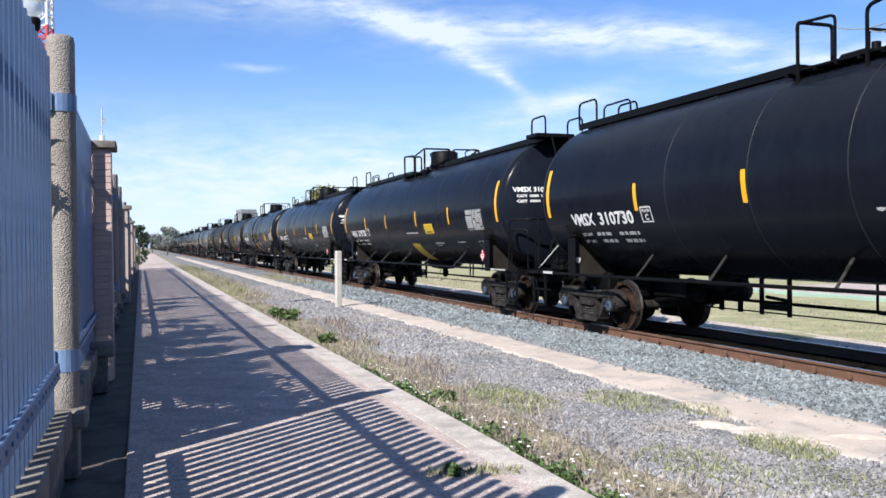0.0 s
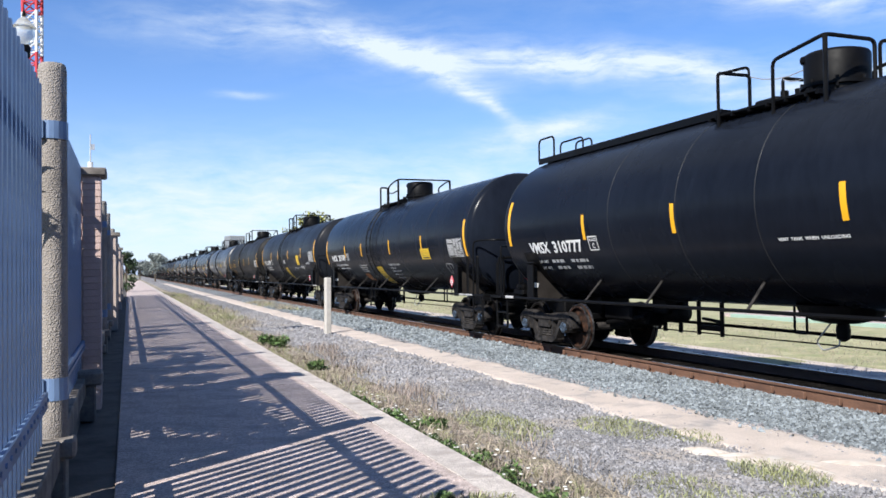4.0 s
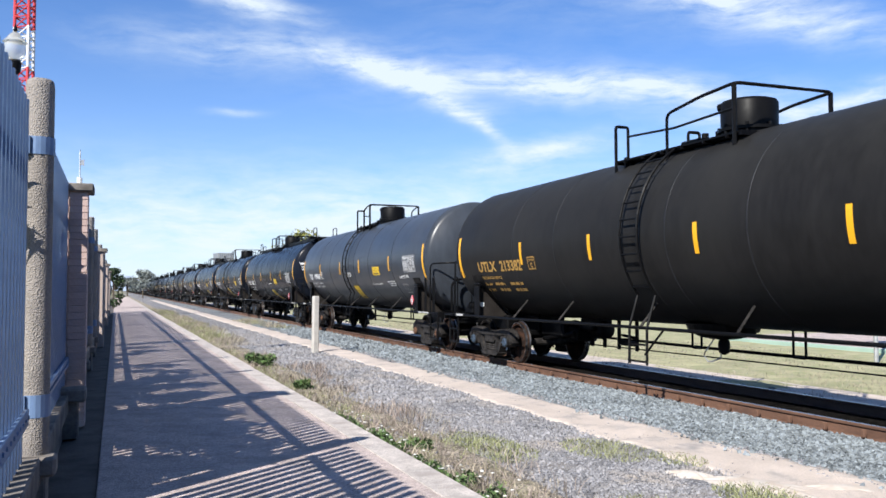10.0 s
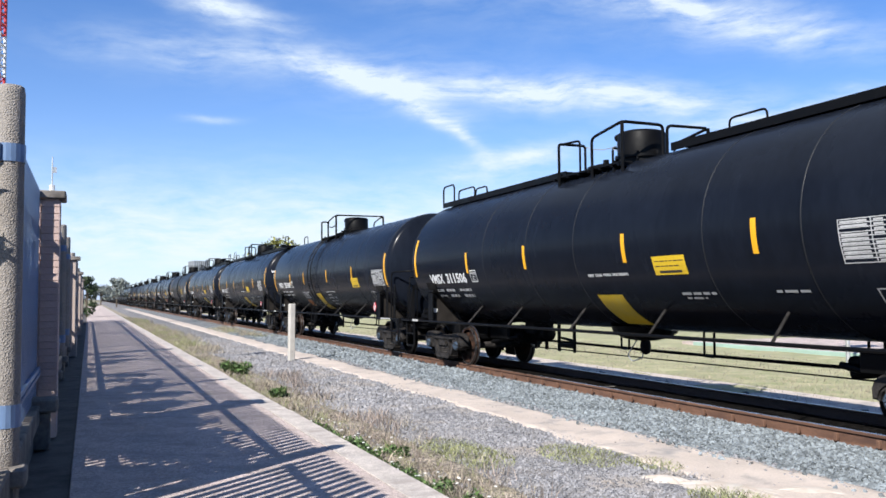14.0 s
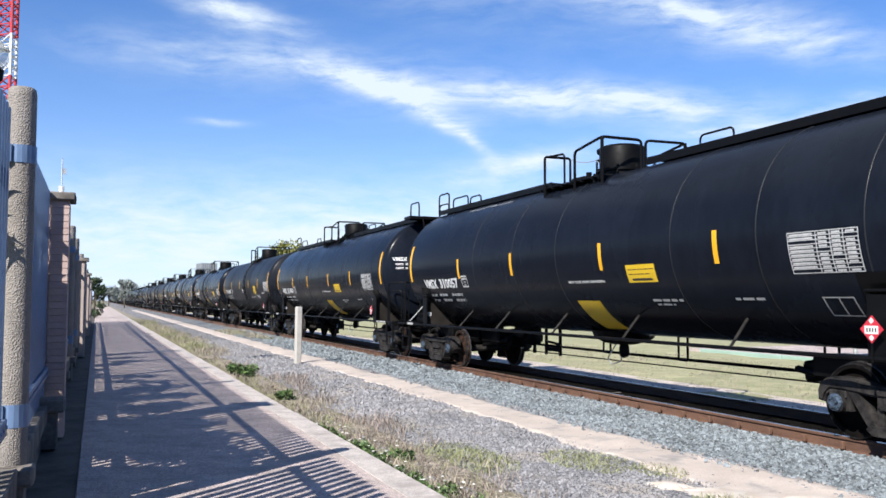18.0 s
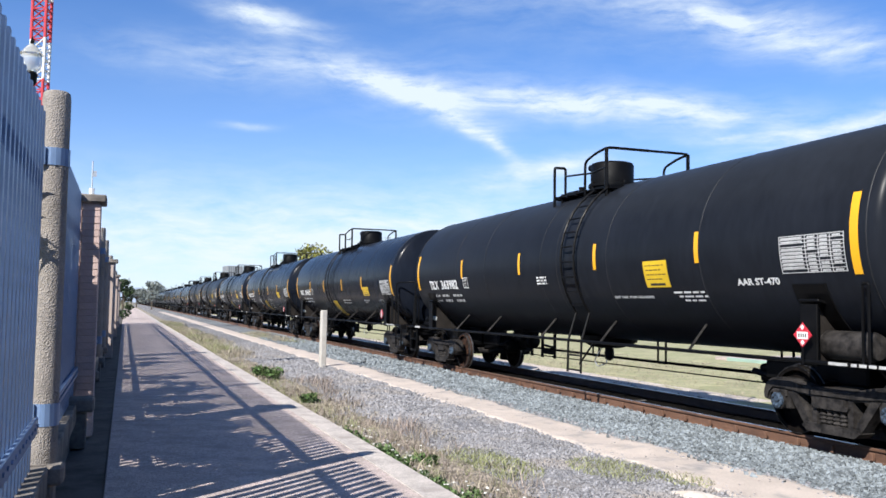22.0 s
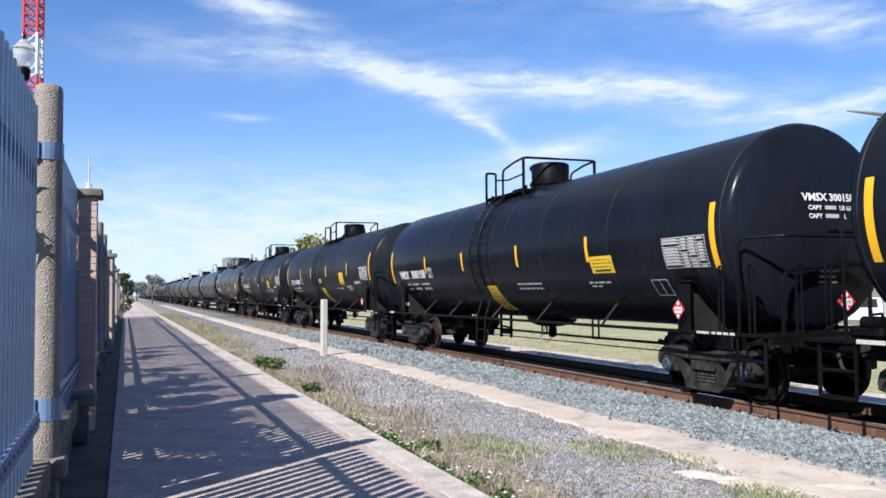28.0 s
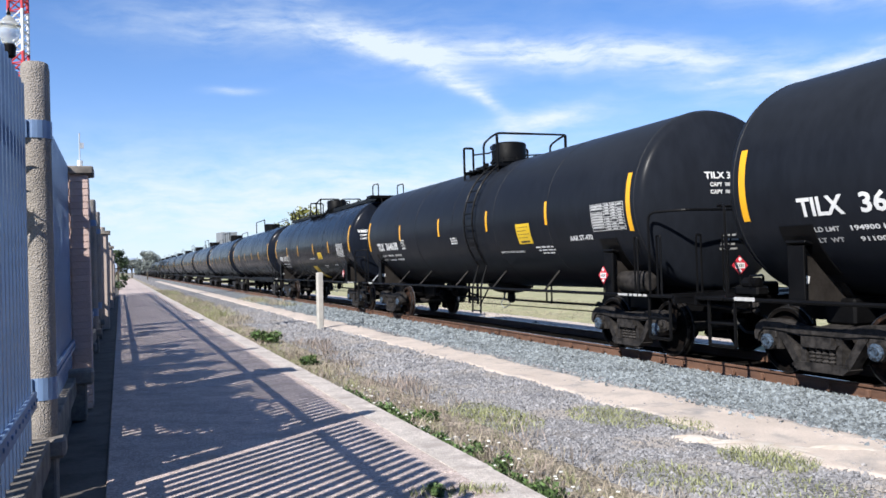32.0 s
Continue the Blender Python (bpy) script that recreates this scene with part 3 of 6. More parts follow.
        solid(bm, (0.58, 0.58, 0.1), (0, 0, 2.66), bevel=0.012)
        part("cap", bm, M["plinth"], low)
        tagged(low, "square pale pink rendered pillar with a cap", "pillar", "fence pillars")
        low.matrix_basis = pose(-0.51, SUPPORTS[i], 0)


def track():
    base = new("railway_track")
    prof = [(-0.07, 0), (0.07, 0), (0.07, 0.012), (0.012, 0.03), (0.009, 0.125), (0.034, 0.135), (0.036, 0.158), (0.03, 0.166), (-0.03, 0.166), (-0.036, 0.158), (-0.034, 0.135), (-0.009, 0.125), (-0.012, 0.03), (-0.07, 0.012)]
    for s in (-1, 1):
        bm = bmesh.new()
        prism(bm, prof, -40, 1100, "y")
        for v in bm.verts:
            v.co.z *= 1.13
        r = part("rail", bm, M["rail"], base)
        r.matrix_basis = pose(s * 0.7525, 0, -0.188)
        bm = bmesh.new()
        solid(bm, (0.052, 1140, 0.004), (s * 0.7525, 530, -0.002))
        part("rail_head_face", bm, M["railtop"], base, "worn bright running surface")
    bm = bmesh.new()
    solid(bm, (2.5, 0.25, 0.2), (0, 0, -0.27), bevel=0.02)
    one = part("sleeper", bm, M["sleeper"], base)
    one.matrix_basis = pose(0, 0, -0.012)
    for k in range(1, 120):
        again(one, base, pose(0.02 * math.sin(k * 3.3), 0.62 * k, -0.012))
    bm = bmesh.new()
    solid(bm, (0.05, 0.05, 0.10), (-0.85, 0, -0.10), bevel=0.008)
    clip = part("rail_anchor", bm, M["rail"], base)
    for k in range(1, 60):
        again(clip, base, pose(0, 0.62 * k, 0))
    base.matrix_basis = pose(TRACK, 0, RAIL_Z)
    tagged(base, "rusty steel railway track on concrete sleepers in ballast", "railway track", kind="structure")


terrain()
walkway()
fence()
track()


# ---- the train ----
R_TANK, Z_TANK, SEAM = 1.53, 2.57, 8.05
TRUCK_Y, AXLE, WHEEL_R = 7.05, 0.90, 0.457


def on_side(bm, y0, y1, z0, z1, lift=0.004, n=None):
    """A patch laid on the tank's side, between two heights."""
    r = R_TANK + lift
    a0, a1 = math.asin((z0 - Z_TANK) / R_TANK), math.asin((z1 - Z_TANK) / R_TANK)
    n = n or max(2, int(abs(a1 - a0) * R_TANK / 0.06))
    rows = []
    for i in range(n + 1):
        a = a0 + (a1 - a0) * i / n
        rows.append([bm.verts.new((-r * math.cos(a), y, Z_TANK + r * math.sin(a))) for y in (y1, y0)])
    for p, q in zip(rows, rows[1:]):
        bm.faces.new((p[0], p[1], q[1], q[0]))


WORDS = {}


def text_mesh(words, size):
    """The flat mesh of a line of writing."""
    if (words, size) not in WORDS:
        cu = bpy.data.curves.new("lettering", "FONT")
        cu.body, cu.size, cu.resolution_u, cu.offset = words, size, 2, 0.010 * size / 0.33
        ob = bpy.data.objects.new("lettering", cu)
        scene.collection.objects.link(ob)
        bpy.context.view_layer.update()
        WORDS[words, size] = bpy.data.meshes.new_from_object(ob.evaluated_get(bpy.context.evaluated_depsgraph_get()))
        bpy.data.objects.remove(ob)
    bm = bmesh.new()
    bm.from_mesh(WORDS[words, size])
    return bm


def side_text(bm, words, y0, z0, size, width=None):
    """Writing laid on the tank's side; it starts at y0 and runs towards -y; its foot at z0."""
    t = text_mesh(words, size)
    w = max(v.co.x for v in t.verts)
    k = (width / w) if width else 1.0
    for h in range(1, int(size / 0.07) + 1):
        bmesh.ops.bisect_plane(t, geom=t.verts[:] + t.edges[:] + t.faces[:], plane_co=(0, h * 0.07, 0), plane_no=(0, 1, 0))
    r, a0 = R_TANK + 0.005, math.asin((z0 - Z_TANK) / R_TANK)
    for v in t.verts:
        a = a0 + v.co.y / R_TANK
        v.co = (-r * math.cos(a), y0 - v.co.x * k, Z_TANK + r * math.sin(a))
    join(bm, t)


def head_text(bm, words, x0, z0, size, width=None):
    """Writing on the tank's head that faces -y."""
    t = text_mesh(words, size)
    w = max(v.co.x for v in t.verts)
    k = (width / w) if width else 1.0
    for v in t.verts:
        x, z = x0 + v.co.x * k, z0 + v.co.y
        v.co = (x, -head_depth(x, z) - 0.008, z)
    join(bm, t)


def dish(r):
    """How far a dished head stands out at a radius: a shallow crown and a tight knuckle."""
    if r <= 1.422:
        return 0.528 - 3.06 + math.sqrt(3.06 ** 2 - r * r)
    return math.sqrt(max(0.0, 0.2 ** 2 - (r - 1.33) ** 2))


def head_depth(x, z):
    return SEAM + dish(math.hypot(x, z - Z_TANK))


def join(bm, other):
    keep = {v: bm.verts.new(v.co) for v in other.verts}
    for f in other.faces:
        try:
            bm.faces.new([keep[v] for v in f.verts])
        except ValueError:
            pass
    other.free()


def wheel_mesh(side, material):
    """A wheel of the set: dished plate, rim, tread and flange; side is -1 for the near one."""
    bm = bmesh.new()
    s = -side
    prof = [(-0.005, 0.11), (-0.03, 0.12), (-0.03, 0.17), (0.03, 0.30), (0.02, 0.385), (-0.045, 0.395), (-0.045, 0.437)]
    back = [(0.075, 0.405), (0.075, 0.385), (0.055, 0.30), (0.03, 0.17), (0.09, 0.14), (0.09, 0.10)]
    lathe(bm, [(s * h, r) for h, r in prof + [(-0.044, 0.45)]] + [(s * h, r) for h, r in [(0.074, 0.47)] + back], "x", 32)
    return finish(bm, "wheel", M[material], smooth=35)


def tread_mesh(side, material):
    bm = bmesh.new()
    s = -side
    lathe(bm, [(s * -0.05, 0.44), (s * -0.048, 0.455), (s * 0.04, 0.459), (s * 0.05, 0.483), (s * 0.07, 0.486), (s * 0.078, 0.47), (s * 0.078, 0.43)], "x", 36, cap=False)
    return finish(bm, "tread", M[material], smooth=35)


WHEELS = {(s, lit_rust): (wheel_mesh(s, "wheel_rust" if lit_rust else "wheel"), tread_mesh(s, "tread" if lit_rust else "tread_shaded")) for s in (-1, 1) for lit_rust in (True, False)}


def add_truck(car, y, cap, lit_rust):
    """A three-piece freight truck under a car: bolster, side frames with springs, brake beam; and its two wheelsets."""
    truck = new("truck")
    truck.parent, truck.matrix_basis = car, pose(0, y, 0)
    bm = bmesh.new()
    prism(bm, [(-1.05, 0.55), (-0.8, 0.42), (0.8, 0.42), (1.05, 0.55), (1.05, 0.66), (0.5, 0.74), (-0.5, 0.74), (-1.05, 0.66)], -0.19, 0.19, "y")
    part("bolster", bm, M["frame"], truck)
    for s in (-1, 1):
        x = s * 1.0
        bm = bmesh.new()
        # top member: two thick rounded arms over the bearings, lower in the middle
        half = [(0.0, 0.69), (0.36, 0.69), (0.50, 0.72), (0.66, 0.755), (0.90, 0.765), (1.06, 0.74), (1.17, 0.67), (1.21, 0.57), (1.20, 0.46), (1.10, 0.44), (1.07, 0.54), (1.0, 0.60), (0.80, 0.60),
                (0.64, 0.585), (0.40, 0.565), (0.0, 0.565)]
        outline = half + [(-u, v) for u, v in half[::-1][1:-1]]
        prism(bm, outline[::-1], x - 0.11, x + 0.11, "x")
        bmesh.ops.bevel(bm, geom=[e for e in bm.edges if abs(e.verts[0].co.x - e.verts[1].co.x) < 1e-5], offset=0.028, segments=2, affect="EDGES")
        beam = part("side_frame", bm, M["frame"], truck, smooth=45)
        # tension members sloping down to the spring seat, columns and pedestal jaws
        for q in (-1, 1):
            bm = bmesh.new()
            prism(bm, [(q * 0.76, 0.60), (q * 0.61, 0.60), (q * 0.31, 0.17), (q * 0.44, 0.17)], x - 0.085, x + 0.085, "x")
            prism(bm, [(q * 0.34, 0.60), (q * 0.25, 0.60), (q * 0.25, 0.20), (q * 0.34, 0.20)], x - 0.08, x + 0.08, "x")
            prism(bm, [(q * 0.79, 0.61), (q * 0.71, 0.61), (q * 0.73, 0.36), (q * 0.80, 0.36)], x - 0.07, x + 0.07, "x")
            bmesh.ops.recalc_face_normals(bm, faces=bm.faces)
            part("frame_arm", bm, M["frame"], truck)
        bm = bmesh.new()
        prism(bm, [(-0.47, 0.19), (-0.38, 0.125), (0.38, 0.125), (0.47, 0.19), (0.42, 0.235), (-0.42, 0.235)], x - 0.12, x + 0.12, "x")
        part("spring_seat", bm, M["frame"], truck)
        bm = bmesh.new()
        prism(bm, [(-0.27, 0.43), (0.27, 0.43), (0.30, 0.48), (-0.30, 0.48)], x - 0.12, x + 0.12, "x")
        part("spring_cap", bm, M["frame"], truck)
        for q in (-0.16, -0.05, 0.06, 0.17):
            bm = bmesh.new()
            lathe(bm, [(0.235 + k * 0.0245, 0.054 if k % 2 else 0.034) for k in range(9)], "z", 10, at=(x + s * 0.045, q, 0))
            part("spring", bm, M["frame"], truck)
        for q in (-AXLE, AXLE):
            bm = bmesh.new()
            solid(bm, (0.2, 0.26, 0.10), (x, q, 0.555), bevel=0.015)
            rod(bm, (x - 0.12, q, WHEEL_R), (x + 0.12, q, WHEEL_R), 0.118, 16)
            part("bearing_adapter", bm, M["frame"], truck)
        bm = bmesh.new()
        solid(bm, (0.03, 0.34, 0.09), (s * 1.09, 0.0, 0.645), bevel=0.01)
        part("wear_plate", bm, M["saddle"], truck)
        # bolster end and friction castings in the frame's window
        bm = bmesh.new()
        prism(bm, [(-0.22, 0.48), (0.22, 0.48), (0.22, 0.57), (-0.22, 0.57)], s * 0.84, s * 1.12, "x")
        part("bolster_end", bm, M["frame"], truck)
        bm = bmesh.new()
        prism(bm, [(-0.24, 0.24), (0.24, 0.24), (0.24, 0.58), (-0.24, 0.58)], s * 0.80, s * 0.84, "x")
        part("friction_plate", bm, M["steel"], truck)
        for q in (-1, 1):
            bm = bmesh.new()
            prism(bm, [(q * 0.43, 0.22), (q * 0.56, 0.26), (q * 0.54, 0.66), (q * 0.45, 0.70)], s * 0.70, s * 0.84, "x")
            part("brake_shoe", bm, M["steel"], truck)
    for q in (-1, 1):
        bm = bmesh.new()
        solid(bm, (1.7, 0.06, 0.08), (0, q * 0.40, 0.40), bevel=0.01)
        for s in (-1, 1):
            solid(bm, (0.09, 0.06, 0.30), (s * 0.75, q * 0.43, 0.42), (q * 8, 0, 0), bevel=0.01)
        part("brake_beam", bm, M["steel"], truck)
    sets = []
    for q in (-AXLE, AXLE):
        bm = bmesh.new()
        rod(bm, (-1.12, 0, 0), (1.12, 0, 0), 0.085, 12)
        axle = part("wheelset", bm, M["frame"], car)
        axle.matrix_basis = pose(0, y + q, WHEEL_R)
        # near axle may take the lit rusty copy; the other is coloured as shaded
        worn = lit_rust and q < 0
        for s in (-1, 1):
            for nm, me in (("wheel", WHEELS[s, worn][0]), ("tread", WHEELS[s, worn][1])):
                o = new(nm, me)
                o.parent, o.matrix_basis = axle, pose(s * 0.765, 0, 0)
            bm = bmesh.new()
            lathe(bm, [(s * 1.12, 0.105), (s * 1.15, 0.105), (s * 1.168, 0.07), (s * 1.16, 0.04)], "x", 16)
            for k in range(3):
                rod(bm, (s * 1.15, 0.062 * math.cos(k * 2.094), 0.062 * math.sin(k * 2.094)), (s * 1.185, 0.062 * math.cos(k * 2.094), 0.062 * math.sin(k * 2.094)), 0.02, 6)
            part("bearing_cap", bm, M[cap], axle)
    return truck


def tank_body(car, material, rings):
    bm = bmesh.new()
    prof = []
    head = []
    for k in range(0, 13):
        r = max(0.02, 1.41 * k / 12)
        head.append((SEAM + dish(r), r))
    for k in range(0, 9):
        a = math.radians(27.7 + (90 - 27.7) * k / 8)
        head.append((SEAM + 0.2 * math.cos(a), 1.33 + 0.2 * math.sin(a)))
    prof += [(-h, r) for h, r in head]
    prof += [(y, R_TANK) for y in (-6, -4, -2, 0, 2, 4, 6)]
    prof += head[::-1]
    lathe(bm, prof, "y", 72, at=(0, 0, Z_TANK))
    tank = part("tank", bm, material, car, smooth=40)
    for y in rings:
        bm = bmesh.new()
        lathe(bm, [(y - 0.012, R_TANK - 0.002), (y - 0.006, R_TANK + 0.005), (y + 0.006, R_TANK + 0.005), (y + 0.012, R_TANK - 0.002)], "y", 72, at=(0, 0, Z_TANK), cap=False)
        part("weld_seam", bm, M["seam"], tank, smooth=60)
    return tank


def strips(tank, mids, zc=2.40, tall=2.54, end=7.9):
    """Yellow tape: tall strips at both ends, short ones between."""
    for y in (end, -end):
        bm = bmesh.new()
        on_side(bm, y - 0.062, y + 0.062, tall - 0.48, tall + 0.48)
        part("yellow_strip", bm, M["yellow"], tank, "tall yellow reflective strip")
    for y in mids:
        bm = bmesh.new()
        on_side(bm, y - 0.05, y + 0.05, zc - 0.23, zc + 0.23)
        part("yellow_strip", bm, M["yellow"], tank)


def bars(tank, material, rows, name="stencil_text"):
    """Lines of small writing as plain bars: rows of (y from, y to, z, height)."""
    bm = bmesh.new()
    for y0, y1, z, h in rows:
        # broken into words
        w = y0
        k = 0
        while w > y1 + 0.02:
            step = 0.10 + 0.11 * ((k * 7 + int(z * 50)) % 4) / 3
            on_side(bm, max(y1, w - step), w, z, z + 0.72 * h, n=1)
            w -= step + 0.045
            k += 1
    return tagged(part(name, bm, material, tank), kind="stuff")


def grid_panel(tank, y0, y1, z0, z1):
    """The stencilled test table: ruled lines with filled cells."""
    bm = bmesh.new()
    ny, nz = 4, 10
    for i in range(nz + 1):
        z = z0 + (z1 - z0) * i / nz
        on_side(bm, y1, y0, z, z + 0.011, n=1)
    for i, f in enumerate((0, 0.42, 0.62, 0.8, 1)):
        y = y0 + (y1 - y0) * f
        on_side(bm, y - 0.014, y, z0, z1 + 0.011)
    for i in range(nz):
        z = z0 + (z1 - z0) * (i + 0.28) / nz
        for j, (f0, f1) in enumerate(((0.03, 0.38), (0.46, 0.58), (0.65, 0.77), (0.84, 0.96))):
            if (i * 5 + j * 3) % 7 == 0:
                continue
            f1 = f1 - 0.13 * ((i * 3 + j) % 3) / 2 if j == 0 else f1
            on_side(bm, y0 + (y1 - y0) * f1, y0 + (y1 - y0) * f0, z, z + (z1 - z0) / nz * 0.5, n=1)
    part("test_table", bm, M["stencil"], tank, "white stencilled table of test dates")


def yellow_panel(tank, y0, y1, z0, z1, lines, material="placard_yellow", label="yellow panel with lines of print"):
    bm = bmesh.new()
    on_side(bm, y1, y0, z0, z1)
    p = part("yellow_panel", bm, M[material], tank, label)
    if lines:
        bm = bmesh.new()
        for i in range(1, lines):
            z = z0 + (z1 - z0) * (i + 0.7) / (lines + 0.8)
            y, k = y0 - 0.06, 0
            while y > y1 + 0.1 + 0.06 * (i % 2):
                step = 0.06 + 0.05 * ((k * 5 + i * 3) % 4) / 3
                on_side(bm, y - step, y, z, z + 0.013, lift=0.007, n=1)
                y, k = y - step - 0.025, k + 1
        on_side(bm, y1 + 0.12, y0 - 0.12, z0 + 0.03, z0 + 0.065, lift=0.007, n=1)
        tagged(part("small_print", bm, M["ink"], p), kind="stuff")


def brake_gear(car):
    """The reservoir, brake housing and chain at the end of one car."""
    bm = bmesh.new()
    lathe(bm, [(-8.52, 0.04), (-8.49, 0.15), (-8.42, 0.19), (-7.64, 0.19), (-7.57, 0.15), (-7.54, 0.04)], "y", 22, at=(-1.20, 0, 1.24))
    part("air_reservoir", bm, M["steel"], car, smooth=40)
    bm = bmesh.new()
    solid(bm, (0.30, 0.16, 0.34), (-0.62, -8.97, 1.86), bevel=0.03)
    lathe(bm, [(-9.08, 0.05), (-9.07, 0.12), (-9.04, 0.12)], "y", 14, at=(-0.62, 0, 1.90))
    part("brake_housing", bm, M["steel"], car)
    bm = bmesh.new()
    pipe(bm, [(-0.50, -9.04, 1.70), (-0.47, -9.03, 1.35), (-0.45, -8.98, 1.05)], 0.018)
    part("brake_chain", bm, M["galv"], car)


def underframe(car, kind):
    """Sills, saddles, side pipes with their struts, end rails, steps, couplers and brake gear."""
    for e in (-1, 1):
        # stub sill
        bm = bmesh.new()
        prism(bm, [(-0.33, 0.72), (0.33, 0.72), (0.33, 1.06), (-0.33, 1.06)], e * 6.0, e * 9.0, "y")
        part("stub_sill", bm, M["steel"], car)
        bm = bmesh.new()
        solid(bm, (3.0, 0.62, 0.05), (0, e * 8.72, 1.03), bevel=0.01)
        solid(bm, (3.0, 0.05, 0.14), (0, e * 9.0, 1.0))
        part("end_platform", bm, M["steel"], car)
        # saddle plate under the tank, tapering down to the sill
        ys = e * TRUCK_Y
        bm = bmesh.new()
        solid(bm, (1.5, 0.5, 0.34), (0, ys, 0.88), bevel=0.03)
        part("body_bolster", bm, M["steel"], car)
        for s in (-1, 1):
            bm = bmesh.new()
            prism(bm, [(s * 1.40, 1.0), (s * 1.40, 1.73), (s * 1.16, 1.73), (s * 0.55, 0.93)], ys - 0.025, ys + 0.025, "y")
            part("saddle", bm, M["saddle"], car)
            bm = bmesh.new()
            solid(bm, (0.035, 0.28, 0.76), (s * 1.415, ys, 1.36), bevel=0.006)
            solid(bm, (0.30, 0.34, 0.035), (s * 1.29, ys, 1.755), (0, -s * 14, 0), bevel=0.008)
            part("saddle_post", bm, M["steel"], car)
            bm = bmesh.new()
            prism(bm, [(s * 1.15, 1.74), (s * 1.12, 1.74), (s * 0.50, 0.93), (s * 0.54, 0.93)], ys - 0.13, ys + 0.13, "y")
            part("saddle_flange", bm, M["saddle"], car)
            # corner steps
            bm = bmesh.new()
            x, y = s * 1.42, e * 8.52
            pipe(bm, bent([(x, y - 0.28, 1.0), (x, y - 0.28, 0.36), (x, y + 0.28, 0.36), (x, y + 0.28, 1.0)], 0.03), 0.026)
            rod(bm, (x, y - 0.28, 0.68), (x, y + 0.28, 0.68), 0.022)
            part("step", bm, M["steel"], car)
        # thickened pads on the flanks above the saddle
        for s in (-1, 1):
            bm = bmesh.new()
            a0, a1, r = math.radians(-52), math.radians(-22), R_TANK + 0.014
            y0, y1 = ys - 0.28, ys + 0.28
            rows = [[bm.verts.new((s * rr * math.cos(a0 + (a1 - a0) * k / 6), y, Z_TANK + rr * math.sin(a0 + (a1 - a0) * k / 6))) for y, rr in ((y0 - 0.01, r - 0.02), (y0, r), (y1, r), (y1 + 0.01, r - 0.02))] for k in range(7)]
            for p, q in zip(rows, rows[1:]):
                for i in range(3):
                    bm.faces.new((p[i], p[i + 1], q[i + 1], q[i]))
            part("saddle_pad", bm, M["steel"], car)
        # end rail hoop
        bm = bmesh.new()
        y = e * 8.95
        c, zr = (e * 8.48, 2.18) if kind == "board" else (e * 8.34, 2.36)
        pipe(bm, bent([(-1.46, c, 1.0), (-1.46, c, zr), (-1.15, e * 8.9, zr + 0.01), (1.15, e * 8.9, zr + 0.01), (1.46, c, zr), (1.46, c, 1.0)], 0.14), 0.022)
        part("end_rail", bm, M["steel"], car)
        for s in (-1, 1) if kind == "board" else ():
            bm = bmesh.new()
            pipe(bm, bent([(s * 1.46, e * 8.62, 1.0), (s * 1.46, e * 8.62, 1.95), (s * 1.2, e * 8.93, 1.95), (s * 1.2, e * 8.93, 1.0)], 0.08), 0.016)
            part("grab_rail", bm, M["steel"], car)
        # coupler
        bm = bmesh.new()
        solid(bm, (0.16, 0.40, 0.2), (0, e * 9.12, 0.84), bevel=0.02)
        solid(bm, (0.34, 0.20, 0.28), (0.03 * e, e * 9.27, 0.84), bevel=0.05)
        part("coupler", bm, M["frame"], car)
        bm = bmesh.new()
        pipe(bm, [(0.35 * e, e * 8.95, 0.8), (0.38 * e, e * 9.05, 0.6), (0.33 * e, e * 9.18, 0.45), (0.2 * e, e * 9.28, 0.42)], 0.024)
        part("air_hose", bm, M["tyre"], car)
        bm = bmesh.new()
        pipe(bm, [(-1.3, e * 9.03, 0.93), (-0.5, e * 9.08, 0.80), (0.0, e * 9.06, 0.9), (-0.2, e * 9.06, 1.0)], 0.014)
        part("uncoupling_lever", bm, M["steel"], car)
    for s in (-1, 1):
        bm = bmesh.new()
        pipe(bm, [(s * 1.45, -8.6, 1.03), (s * 1.45, -4, 1.035), (s * 1.45, 0, 1.04), (s * 1.45, 4, 1.035), (s * 1.45, 8.6, 1.03)], 0.028, 8)
        part("side_pipe", bm, M["steel"], car)
        for y in ((-4.68, -2.1, 0.25, 2.72, 4.7) if kind == "board" else (-4.64, -2.06, 0.27, 3.05, 5.05)):
            bm = bmesh.new()
            pipe(bm, [(s * 1.45, y, 1.03), (s * 1.02, y + 0.13, 1.42)], 0.022)
            part("strut", bm, M["frame"], car)
    # brake pipe and rods on hangers
    bm = bmesh.new()
    pipe(bm, [(0.55, -6.3, 0.62), (0.55, 0, 0.60), (0.55, 6.3, 0.62)], 0.03)
    part("brake_pipe", bm, M["steel"], car)
    bm = bmesh.new()
    pipe(bm, [(0.30, -5.9, 0.50), (0.30, 5.9, 0.46)], 0.013)
    part("brake_rod", bm, M["steel"], car)
    for y in (-4.6, -1.2, 1.3):
        bm = bmesh.new()
        pipe(bm, bent([(0.45, y + 0.13, 1.14), (0.45, y + 0.13, 0.60), (0.45, y - 0.13, 0.60), (0.45, y - 0.13, 1.14)], 0.03), 0.022)
        part("hanger", bm, M["steel"], car)
    bm = bmesh.new()
    for y in (3.72, 3.07):
        solid(bm, (0.06, 0.07, 0.72), (0.35, y, 0.78), bevel=0.01)
    solid(bm, (0.05, 0.72, 0.10), (0.35, 3.4, 0.56), bevel=0.01)
    rod(bm, (0.35, 3.1, 0.68), (0.35, 3.6, 0.72), 0.03)
    part("lever_bracket", bm, M["steel"], car)
    # brake cylinder, its levers and the slack adjuster near one truck
    bm = bmesh.new()
